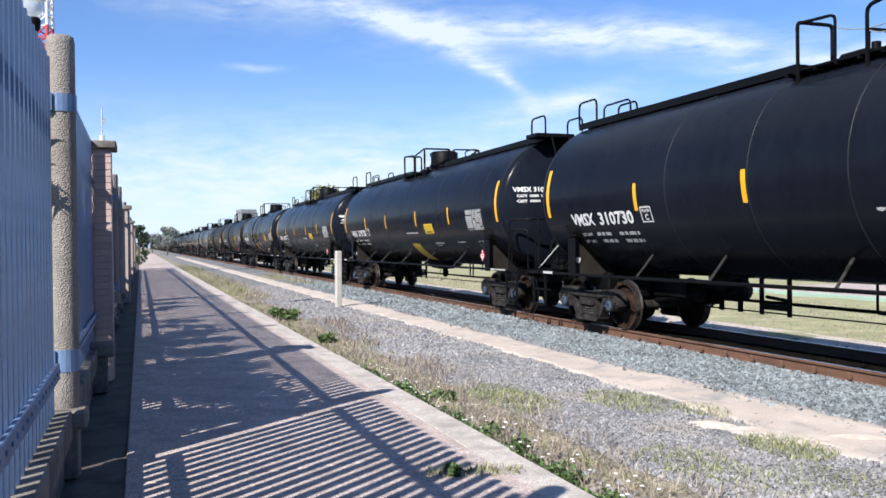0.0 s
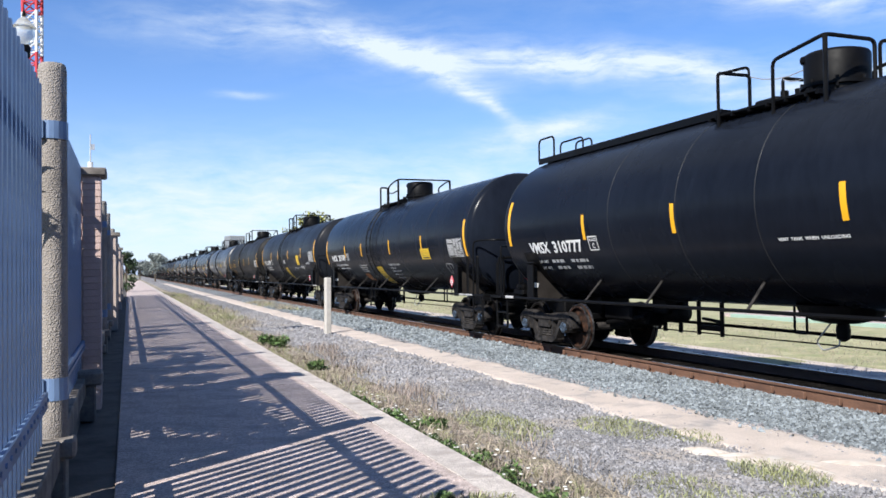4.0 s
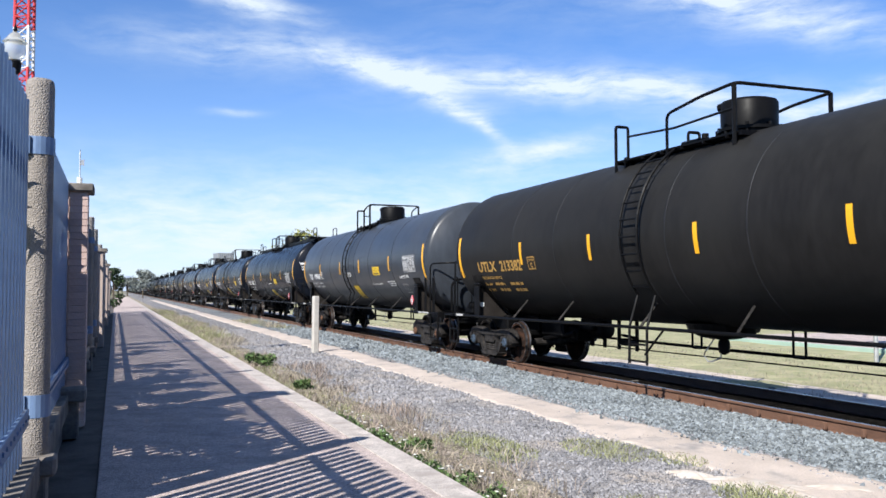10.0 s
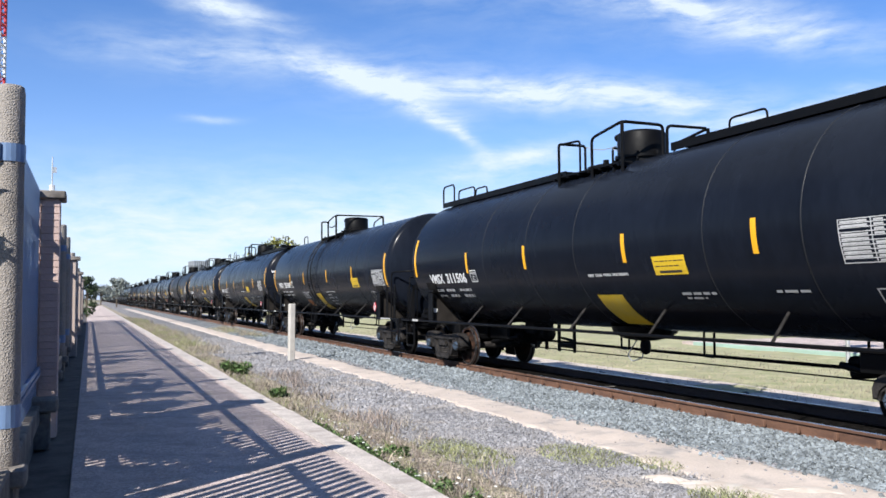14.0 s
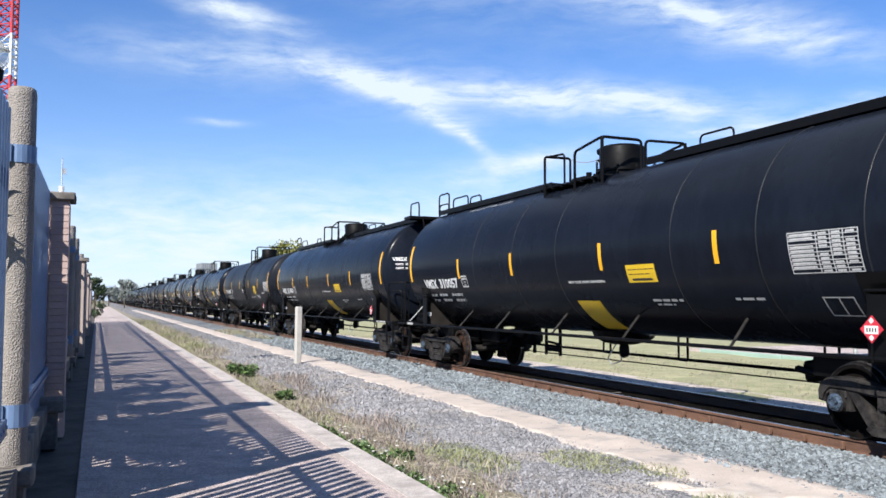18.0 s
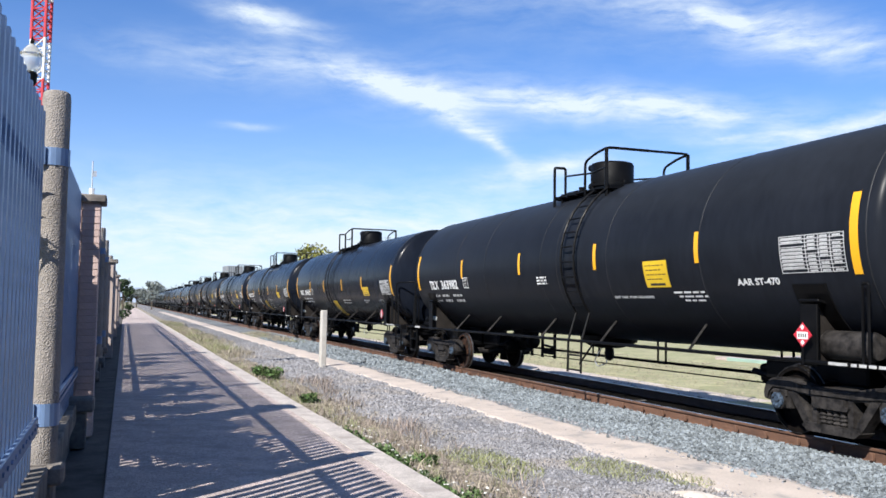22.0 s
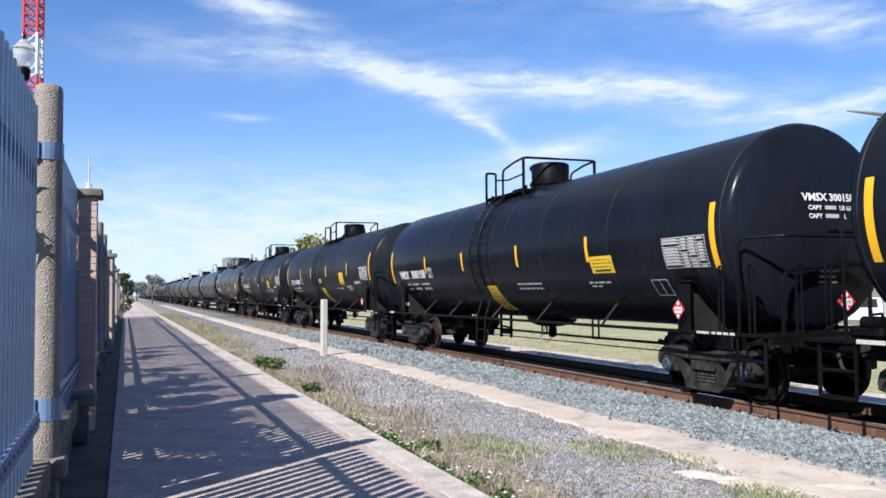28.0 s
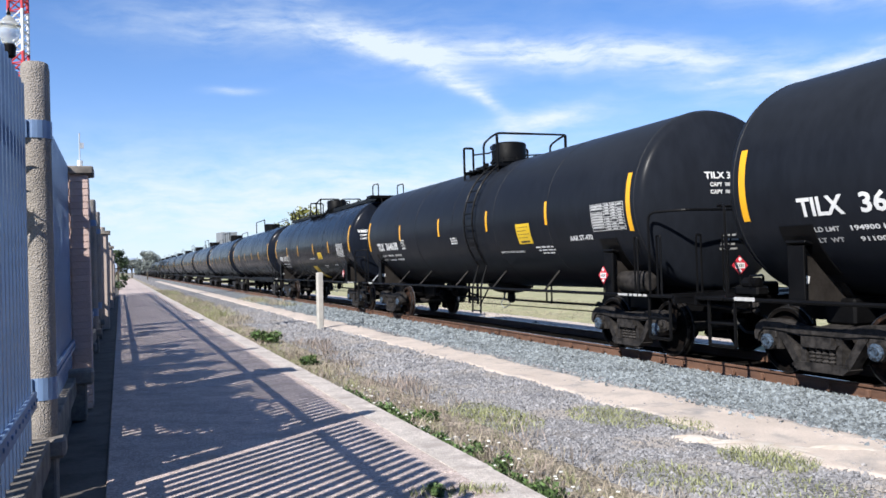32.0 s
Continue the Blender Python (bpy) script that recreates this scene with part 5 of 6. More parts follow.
        if v28:
            yellow_panel(tank, 3.06, 2.46, 1.32, 1.56, 0, "orange", "faded orange panel on the flank")
            bars(tank, M[small], [(3.06, 2.0, 1.84, 0.045), (3.06, 2.1, 1.77, 0.045), (3.0, 2.2, 1.70, 0.045), (3.0, 2.15, 1.63, 0.045)])
            for i, words in enumerate(("MAXIMUM OPERATING PRESSURE", "HEATER COILS", "EXTERIOR HEATER PIPES", "NO INLET OR OUTLET", "TANK CARS REQUIRED")):
                bm = bmesh.new()
                side_text(bm, words, -0.70 - 0.05 * (i > 0), 1.83 - 0.105 * i, 0.075, 0.046 * len(words))
                tagged(part("notice_lettering", bm, M[small], tank), kind="stuff")
    if code in ("VMSX 281257", "VMSX 310057", "VMSX 311450"):
        bm = bmesh.new()
        span = (1.6, -2.4, 3.62) if kind == "ladder" else (5.6, 3.2, 3.86)
        for k in range(16):
            y = span[0] + (span[1] - span[0]) * k / 16
            z1 = span[2] + 0.05 * noise.noise((y * 2.3, seed, 1.0))
            on_side(bm, y - 0.28, y, z1, z1 + 0.035 + 0.03 * rnd.random(), n=1)
        tagged(part("paint_scuff", bm, M["scuff"], tank, "pale scuffed streak under the platform"), kind="stuff")
    # head
    x0, zt, wide = (-1.27, 2.84, 0.92) if kind == "board" else (-0.46, 2.98, 0.92) if code.startswith("UTLX") else (-0.48, 2.90, 0.92)
    bm = bmesh.new()
    head_text(bm, code, x0, zt, 0.15, wide)
    part("head_lettering", bm, M[letter], tank, "stencilled number on the head")
    for words, x, zz in (("CAPY", x0 + 0.08, zt - 0.13), ("US GAL", x0 + 0.62, zt - 0.13), ("CAPY", x0 + 0.08, zt - 0.25), ("L", x0 + 0.70, zt - 0.25)):
        bm = bmesh.new()
        head_text(bm, words, x, zz, 0.09)
        tagged(part("capacity_lettering", bm, M[letter], tank), kind="stuff")
    rows = [(x0 + 0.36, x0 + 0.56, zt - 0.125, 0.055), (x0 + 0.36, x0 + 0.60, zt - 0.245, 0.055)]
    for i in range(4):
        w = x0 + (0.30 if kind != "board" else 0.95)
        rows += [(w, w + 0.16, 1.96 - 0.075 * i, 0.03), (w + 0.2, w + 0.28 + 0.06 * (i % 2), 1.96 - 0.075 * i, 0.03)]
    bm = bmesh.new()
    for p, q, zz, h in rows:
        bm.faces.new([bm.verts.new((x, -head_depth(x, zh) - 0.008, zh)) for x, zh in ((p, zz), (q, zz), (q, zz + h), (p, zz + h))])
    tagged(part("figure_stencil", bm, M[small], tank), kind="stuff")


LABELS = {"board": "glossy black tank car with a top running board", "ladder": "glossy black tank car with a side ladder and railed platform"}
# middle of the car along the track at the start, kind, number, paint, lettering, label
CARS = [
    (8.01, "board", "VMSX 310730", "tank", "white"), (26.49, "board", "VMSX 310750", "tank", "white"),
    (44.96, "board", "VMSX 310777", "tank", "white"), (63.45, "ladder", "VMSX 281789", "tank", "white"),
    (82.00, "ladder", "TILX 363999", "tank_satin", "white"), (100.60, "ladder", "UTLX 213382", "tank_dull", "letter_yellow"),
    (119.11, "ladder", "TILX 199469", "tank_grey", "white"), (137.67, "board", "VMSX 311506", "tank", "white"),
    (155.99, "ladder", "VMSX 281500", "tank", "white"), (174.26, "board", "VMSX 310057", "tank", "white"),
    (192.74, "board", "VMSX 311450", "tank", "white"), (211.17, "ladder", "TILX 363982", "tank_satin", "white"),
    (229.74, "ladder", "VMSX 300429", "tank", "white"), (248.17, "ladder", "VMSX 281257", "tank", "white"),
    (266.71, "ladder", "VMSX 300158", "tank", "white"), (285.25, "ladder", "TILX 363998", "tank_satin", "white"),
    (303.79, "ladder", "TILX 364638", "tank_satin", "white"), (322.37, "board", "VMSX 310112", "tank", "white"),
]


def simple_car(material):
    """A car that stays far off: tank, tape, saddles, trucks, platform and rails."""
    car = new("tank_car")
    tank = tank_body(car, material, [-SEAM, SEAM])
    strips(tank, (4.6, 1.85, -1.45, -4.35))
    bm = bmesh.new()
    solid(bm, (0.66, 18.0, 0.3), (0, 0, 0.9))
    part("sill", bm, M["steel"], car)
    bm = bmesh.new()
    lathe(bm, [(4.0, 0.5), (4.5, 0.5)], "z", 14, at=(0, -0.6, 0))
    part("manway", bm, M["steel"], car)
    for s in (-1, 1):
        bm = bmesh.new()
        pipe(bm, [(s * 0.74, 1.3, 3.98), (s * 0.74, 1.3, 4.70), (s * 0.74, -2.2, 4.70), (s * 0.74, -2.2, 4.0)], 0.03)
        part("hand_rail", bm, M["steel"], car)
        bm = bmesh.new()
        pipe(bm, [(s * 1.45, -8.6, 1.03), (s * 1.45, 8.6, 1.03)], 0.03)
        part("side_pipe", bm, M["steel"], car)
    for e in (-1, 1):
        bm = bmesh.new()
        pipe(bm, [(-1.44, e * 8.95, 1.0), (-1.44, e * 8.95, 2.26), (1.44, e * 8.95, 2.26), (1.44, e * 8.95, 1.0)], 0.025)
        part("end_rail", bm, M["steel"], car)
        bm = bmesh.new()
        prism(bm, [(-1.4, 1.9), (1.4, 1.9), (0.62, 0.98), (-0.62, 0.98)], e * 7.2 - 0.15, e * 7.2 + 0.15, "y")
        part("saddle", bm, M["saddle"], car)
        for s in (-1, 1):
            bm = bmesh.new()
            prism(bm, [(-1.16, 0.5), (-1.16, 0.6), (-0.9, 0.68), (0.9, 0.68), (1.16, 0.6), (1.16, 0.5), (0.7, 0.5), (0.4, 0.14), (-0.4, 0.14), (-0.7, 0.5)][::-1], s * 1.0 - 0.08, s * 1.0 + 0.08, "x")
            f = part("side_frame", bm, M["frame"], car)
            f.matrix_basis = pose(0, e * TRUCK_Y, 0)
        for q in (-AXLE, AXLE):
            bm = bmesh.new()
            rod(bm, (-1.1, 0, 0), (1.1, 0, 0), 0.085, 8)
            for s in (-1, 1):
                rod(bm, (s * 0.70, 0, 0), (s * 0.83, 0, 0), 0.457, 20)
            w = part("wheelset", bm, M["wheel"], car)
            w.matrix_basis = pose(0, e * TRUCK_Y + q, WHEEL_R)
    tagged(car, "dark tank car far along the train", "tank car", "tank cars of the train")
    return car


TRAIN = []      # car, place at the start, whether its wheels turn


def train():
    stock = {}
    for i, (y, kind, code, paint, letter) in enumerate(CARS):
        variant = {"UTLX 213382": "old", "TILX 199469": "grey", "TILX 363982": "late", "TILX 364638": "late"}.get(code, "std")
        key = (kind, paint, variant)
        if key not in stock:
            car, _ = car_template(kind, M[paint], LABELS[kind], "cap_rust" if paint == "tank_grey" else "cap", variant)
            stock[key] = car
        else:
            car = None
        if car is None:
            car = copy_thing(stock[key], pose(0, 0, 0))
        label = {"tank_dull": "dull weathered black tank car with faded yellow lettering", "tank_grey": "faded charcoal-grey tank car with a side ladder and dents", "tank_satin": "satin black tank car with a side ladder and railed platform"}.get(paint, LABELS[kind])
        tagged(car, label)
        TRAIN.append((car, y, True))
    for i, (y, kind, code, paint, letter) in enumerate(CARS):
        marks_side(TRAIN[i][0], code, kind, letter, "letter_yellow" if letter == "letter_yellow" else "stencil", i)
    far = None
    for k in range(28):
        y = 322.37 + 18.55 * (k + 1)
        if far is None:
            far = simple_car(M["tank"])
            car = far
        else:
            car = copy_thing(far, pose(0, 0, 0))
        TRAIN.append((car, y, False))


train()


DRIFT = (0.0, 0.09, 0.27, 0.39, 0.37, 0.36, 0.27, 0.20, -0.03)     # every four seconds, against an even pace


# the film's own unsteadiness, second by second: how far the cars lag behind
LAG = (0.03, 0.11, -0.21, 0.11, 0.05, 0.0, 0.0, 0.08, -0.09, -0.04, 0.11, -0.17, -0.12, 0.10, 0.05, 0.0, 0.0, 0.07, -0.19, -0.13, 0.19, -0.22, -0.21,
       0.04, 0.07, 0.1, 0.2, 0.27, -0.11, -0.03, 0.15, -0.03, 0.07)


def travelled(t):
    """How far the train has come after t seconds; its pace drops a little on the way."""
    k = min(int(t / 4), 7)
    f = t / 4 - k
    d0, d1, d2, d3 = (DRIFT[min(max(k + q, 0), 8)] for q in (-1, 0, 1, 2))
    ease = d1 + 0.5 * f * (d2 - d0 + f * (2 * d0 - 5 * d1 + 4 * d2 - d3 + f * (3 * (d1 - d2) + d3 - d0)))
    i = min(int(t), 31)
    slip = LAG[i] + (LAG[i + 1] - LAG[i]) * (t - i)
    return 8.87 * t + ease - slip


def motions():
    ticks = [k * 2 / 30 for k in range(481)]
    turns = [travelled(t) / WHEEL_R for t in ticks]
    for car, y, spin in TRAIN:
        walk(car, [(t, pose(TRACK, y - travelled(t), RAIL_Z)) for t in range(0, 33)])
        if not spin:
            continue
        for w in [o for o in car.children if o.name.startswith("wheelset")]:
            at = w.matrix_basis.translation.copy()
            walk(w, [(t, Matrix.Translation(at) @ Matrix.Rotation(a, 4, "X")) for t, a in zip(ticks, turns)])


# ---- things beside the track ----
def km_post():
    base = new("marker_post")
    bm = bmesh.new()
    solid(bm, (0.17, 0.17, 1.66), (0, 0, 0.80), bevel=0.02)
    part("shaft", bm, M["whitepost"], base)
    bm = bmesh.new()
    for z in (1.15, 1.30):
        solid(bm, (0.02, 0.05, 0.05), (0.092, 0, z))
    part("bolt", bm, M["galv"], base)
    base.matrix_basis = pose(5.38, 24.5, GROUND, 0, 0.6, 8)
    tagged(base, "whitewashed square concrete marker post beside the dirt path", "post")


def leaf_cloud(name, material, centres, count, size, parent, seed, label="", flat=0.5):
    """A crown of small bent leaves round the given centres (x, y, z, radius)."""
    rnd = np.random.RandomState(seed)
    verts, faces = [], []
    weights = np.array([c[3] ** 2 for c in centres])
    pick = rnd.choice(len(centres), count, p=weights / weights.sum())
    for k in range(count):
        cx, cy, cz, r = centres[pick[k]]
        d = rnd.normal(size=3)
        d /= np.linalg.norm(d) + 1e-6
        rad = r * (0.55 + 0.5 * rnd.rand()) * (1 + 0.25 * math.sin(d[0] * 7 + d[2] * 5 + cx))
        p = np.array((cx, cy, cz)) + d * rad * np.array((1, 1, 0.85))
        u = rnd.normal(size=3)
        u /= np.linalg.norm(u)
        w = np.cross(u, rnd.normal(size=3))
        w /= np.linalg.norm(w) + 1e-6
        s = size * (0.6 + 0.8 * rnd.rand())
        b = len(verts)
        verts += [p - u * s, p + w * s * flat, p + u * s, p - w * s * flat]
        faces.append((b, b + 1, b + 2, b + 3))
    me = bpy.data.meshes.new(name)
    me.from_pydata([tuple(v) for v in verts], [], faces)
    me.materials.append(material)
    ob = new(name, me)
    ob.parent = parent
    if label:
        tagged(ob, label)
    return ob


def tree(name, at, height, spread, material, label, seed, leaves=2600, size=0.16, bare=0.0, trunk=0.16, low=0.35):
    rnd = random.Random(seed)
    base = new(name)
    bm = bmesh.new()
    top = Vector((rnd.uniform(-0.3, 0.3), rnd.uniform(-0.3, 0.3), height * 0.62))
    pipe(bm, [(0, 0, -0.1), (top.x * 0.3, top.y * 0.3, height * 0.25), tuple(top)], trunk, 8)
    centres = []
    for k in range(11):
        a = k * 2.4 + rnd.random()
        h = height * rnd.uniform(low, 0.86)
        reach = spread * rnd.uniform(0.35, 0.8) * (1.1 - 0.55 * abs(h / height - 0.55))
        tip = Vector((reach * math.cos(a), reach * math.sin(a), h))
        start = top * rnd.uniform(0.45, 0.95)
        mid = (start + tip) / 2 + Vector((0, 0, 0.12 * height))
        rod(bm, start, mid, trunk * 0.42, 6, trunk * 0.25)
        rod(bm, mid, tip, trunk * 0.25, 5, trunk * 0.08)
        for q in range(3):
            e = tip + Vector((rnd.uniform(-1, 1), rnd.uniform(-1, 1), rnd.uniform(0.0, 1.3))) * spread * 0.35
            rod(bm, tip, e, trunk * 0.09, 4, trunk * 0.03)
        if rnd.random() >= bare:
            centres.append((tip.x, tip.y, tip.z, spread * rnd.uniform(0.28, 0.46)))
    centres.append((top.x, top.y, height * 0.8, spread * 0.42))
    part("trunk", bm, M["bark"], base)
    leaf_cloud("crown", material, centres, leaves, size, base, seed)
    base.matrix_basis = pose(*at)
    return tagged(base, label, "tree")


def background():
    tree("yellow_tree", (24.6, 120, FIELD), 11.7, 4.0, M["leaf_yellow"], "leafy yellow-green tree behind the train", 3, 4200, 0.20)
    tree("bare_tree", (35.0, 118, FIELD), 13.5, 3.2, M["leaf_grey"], "nearly bare tree with thin upright twigs", 5, 260, 0.16, bare=0.7)
    tree("grey_green_tree", (50.5, 120, FIELD), 15.8, 4.5, M["leaf"], "grey-green tree behind the train", 7, 2600, 0.24)
    tree("grey_green_tree", (46.5, 124, FIELD), 14.2, 3.5, M["leaf_grey"], "grey-green tree behind the train, lightened for haze", 8, 1800, 0.24)
    tree("round_tree", (5.6, 200, GROUND), 6.6, 2.9, M["leaf_haze"], "round tree at the far end of the track, paled for haze", 9, 2600, 0.22)
    tree("round_tree", (3.0, 250, GROUND), 5.2, 2.6, M["leaf_haze"], "round tree at the far end of the track, paled for haze", 10, 1800, 0.22)
    tree("dark_bush", (-0.15, 80, -0.1), 4.0, 1.05, M["leaf_dark"], "dense dark green bush beside the walkway", 11, 3000, 0.09, trunk=0.08, low=0.12)
    # low belt of far trees, their leaf colour paled for haze
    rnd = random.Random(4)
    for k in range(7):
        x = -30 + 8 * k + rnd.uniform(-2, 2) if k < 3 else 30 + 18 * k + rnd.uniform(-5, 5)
        tree("far_tree", (x, 330 + rnd.uniform(-20, 40), GROUND), 8 + rnd.uniform(-1, 2), 4.5, M["leaf_haze"], "small tree on the horizon, leaves paled for haze", 20 + k, 900, 0.4)
    # hills, with the distance haze put into their blue colour
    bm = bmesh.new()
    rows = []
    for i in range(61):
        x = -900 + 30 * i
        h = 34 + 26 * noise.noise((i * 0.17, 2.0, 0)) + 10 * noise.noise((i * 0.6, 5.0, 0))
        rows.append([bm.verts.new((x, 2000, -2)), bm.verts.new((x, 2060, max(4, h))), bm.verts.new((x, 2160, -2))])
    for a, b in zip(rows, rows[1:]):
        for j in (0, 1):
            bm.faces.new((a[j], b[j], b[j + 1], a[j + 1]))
    thing("hills", bm, M["hill"], "low hills on the horizon, tinted blue for haze", "hills", kind="structure", smooth=60)
    # grey silo box behind the train
    base = new("rooftop_tank_house")
    bm = bmesh.new()
    solid(bm, (2.7, 3.4, 3.0), (0, 0, 7.0), bevel=0.04)
    part("clad_box", bm, M["roofgrey"], base)
    for k in range(8):
        bm = bmesh.new()
        solid(bm, (0.13, 0.06, 3.0), (-1.15 + 0.33 * k, -1.73, 7.0))
        part("cladding_rib", bm, M["galv"], base)
    for x in (-1.5, 1.5):
        for y in (-1.5, 1.5):
            bm = bmesh.new()
            solid(bm, (0.3, 0.3, 5.8), (x, y, 2.7))
            part("leg", bm, M["roofgrey"], base)
    base.matrix_basis = pose(17.1, 150, FIELD, 0, 0, 8)
    tagged(base, "grey metal-clad box house on tall legs", "building")
    # pale road with a painted kerb behind the field
    base = new("road")
    bm = bmesh.new()
    solid(bm, (22, 66, 0.2), (11.2, -30, 0.05))
    part("road_slab", bm, M["concrete"], base)
    for k in range(13):
        bm = bmesh.new()
        solid(bm, (0.18, 4.96, 0.3), (0.1, -60.5 + 5 * k, 0.02), bevel=0.02)
        part("kerb_stone", bm, M["wall_teal"], base, "faded teal painted kerb stone")
    base.matrix_basis = pose(25.4, 30, FIELD, 0, 0, 0)
    tagged(base, "pale concrete road with a faded teal kerb", "road", kind="structure")
    pickup()
    mast()
    lamp_post()


def pickup():
    base = new("pickup_truck")
    bm = bmesh.new()
    prism(bm, [(-2.6, 0.45), (2.6, 0.45), (2.65, 0.95), (1.2, 1.05), (0.55, 1.62), (-0.9, 1.66), (-1.1, 1.08), (-2.65, 1.08)], -0.9, 0.9, "x")
    body = part("body", bm, M["carpaint"], base)
    for s in (-1, 1):
        bm = bmesh.new()
        prism(bm, [(-0.82, 1.12), (0.95, 1.12), (0.48, 1.54), (-0.78, 1.58)], s * 0.905 - 0.008, s * 0.905 + 0.008, "x")
        part("side_window", bm, M["glass_dark"], base)
        for y in (-1.7, 1.65):
            w = new("road_wheel")
            w.parent = base
            w.matrix_basis = pose(s * 0.82, y, 0.36)
            bm = bmesh.new()
            lathe(bm, [(-0.11, 0.2), (-0.11, 0.34), (-0.08, 0.36), (0.08, 0.36), (0.11, 0.34), (0.11, 0.2)], "x", 20)
            part("tyre", bm, M["tyre"], w)
            bm = bmesh.new()
            lathe(bm, [(-0.115, 0.02), (-0.115, 0.2), (0.115, 0.2), (0.115, 0.02)], "x", 16)
            part("rim", bm, M["galv"], w)
    base.matrix_basis = pose(38.6, 37.0, FIELD + 0.15, 0, 0, 40)
    tagged(base, "white pickup truck parked on the grass behind the track", "pickup truck")


def mast():
    """Red and white lattice mast, and a thin antenna."""
    base = new("lattice_mast")
    w, band = 0.66, 2.66
    for k in range(10):
        m = M["tower_red"] if k % 2 else M["tower_white"]
        z0, z1 = k * band, (k + 1) * band
        bm = bmesh.new()
        legs = [(w * math.cos(a), w * math.sin(a)) for a in (0.5, 2.6, 4.7)]
        for (xa, ya), (xb, yb) in zip(legs, legs[1:] + legs[:1]):
            n = 4
            for i in range(n):
                za, zb = z0 + band * i / n, z0 + band * (i + 1) / n
                rod(bm, (xa, ya, za), (xb, yb, zb), 0.05, 5)
                rod(bm, (xa, ya, za), (xb, yb, za), 0.045, 5)
        section = tagged(part("lattice_bracing", bm, m, base, "red painted section" if k % 2 else "white painted section"), kind="stuff")
        for x, y in legs:
            bm = bmesh.new()
            rod(bm, (x, y, z0), (x, y, z1), 0.10, 8)
            part("mast_leg", bm, m, section)
    base.matrix_basis = pose(-5.6, 60, GROUND - 0.10, 0, 0, 20)
    tagged(base, "tall red and white lattice radio mast", "mast")
    base = new("antenna_mast")
    bm = bmesh.new()
    rod(bm, (0, 0, 0), (0, 0, 11.6), 0.22, 8)
    part("pole", bm, M["tower_white"], base)
    bm = bmesh.new()
    rod(bm, (0, 0, 11.6), (0, 0, 14.0), 0.06, 6)
    solid(bm, (0.3, 0.05, 0.5), (0.2, 0, 12.9))
    part("antenna", bm, M["galv"], base)
    base.matrix_basis = pose(-3.03, 80, GROUND - 0.10)
    tagged(base, "thin white antenna pole", "antenna")


def lamp_post():
    base = new("street_lamp")
    bm = bmesh.new()
    rod(bm, (0, 0, -0.4), (0, 0, 6.5), 0.06, 10, 0.045)
    part("pole", bm, M["steel"], base)
    bm = bmesh.new()
    lathe(bm, [(6.5, 0.05), (6.58, 0.13), (6.80, 0.15), (6.86, 0.11)], "z", 16)
    part("holder", bm, M["steel"], base, "black lamp holder")
    bm = bmesh.new()
    lathe(bm, [(6.84, 0.12), (6.95, 0.2), (7.12, 0.24), (7.25, 0.23), (7.27, 0.27), (7.34, 0.2), (7.45, 0.12), (7.52, 0.04)], "z", 24)
    part("globe", bm, M["globe"], base, "pale glass lamp globe", smooth=50)
    bm = bmesh.new()
    lathe(bm, [(7.50, 0.03), (7.56, 0.05), (7.62, 0.03), (7.70, 0.012)], "z", 10)
    part("finial", bm, M["steel"], base)
    base.matrix_basis = pose(-2.27, 22, GROUND + 0.30)
    tagged(base, "black street lamp with a pale glass globe", "street lamp")


km_post()
background()


# ---- small things on the ground ----
def scatter_stones(name, material, label, fields, seed):
    """Broken stones lying on the ground, as one mesh; fields are (count, x0, x1, y0, y1, z, least, most size)."""
    rnd = np.random.RandomState(seed)
    cube = np.array([(x, y, z) for x in (-1, 1) for y in (-1, 1) for z in (-1, 1)], float) * 0.5
    quads = np.array([(0, 1, 3, 2), (4, 6, 7, 5), (0, 4, 5, 1), (2, 3, 7, 6), (0, 2, 6, 4), (1, 5, 7, 3)])
    vs, fs, base = [], [], 0
    for count, x0, x1, y0, y1, z, s0, s1 in fields:
        f = rnd.rand(count)
        y = y0 + (y1 - y0) * f ** 1.35
        x = x0 + (x1 - x0) * rnd.rand(count)
        size = (s0 + (s1 - s0) * rnd.rand(count) ** 1.6)[:, None, None]
        v = (cube[None] + rnd.uniform(-0.24, 0.24, (count, 8, 3))) * (0.7 + 0.6 * rnd.rand(count, 1, 3)) * size
        q = rnd.normal(size=(count, 4))
        q /= np.linalg.norm(q, axis=1, keepdims=True)
        w, a, b, c = q.T
        r = np.stack([np.stack([1 - 2 * (b * b + c * c), 2 * (a * b - c * w), 2 * (a * c + b * w)], -1),
                      np.stack([2 * (a * b + c * w), 1 - 2 * (a * a + c * c), 2 * (b * c - a * w)], -1),
                      np.stack([2 * (a * c - b * w), 2 * (b * c + a * w), 1 - 2 * (a * a + b * b)], -1)], 1)
        v = np.einsum("nij,nkj->nki", r, v)
        v[:, :, 0] += x[:, None]
        v[:, :, 1] += y[:, None]
        v[:, :, 2] += z + size[:, :, 0] * 0.22
        vs.append(v.reshape(-1, 3))
        fs.append((quads[None] + (base + 8 * np.arange(count))[:, None, None]).reshape(-1, 4))
        base += 8 * count
    me = bpy.data.meshes.new(name)
    me.from_pydata(np.concatenate(vs).tolist(), [], np.concatenate(fs).tolist())
    me.materials.append(material)
    return tagged(new(name, me), label, "stones", kind="stuff")


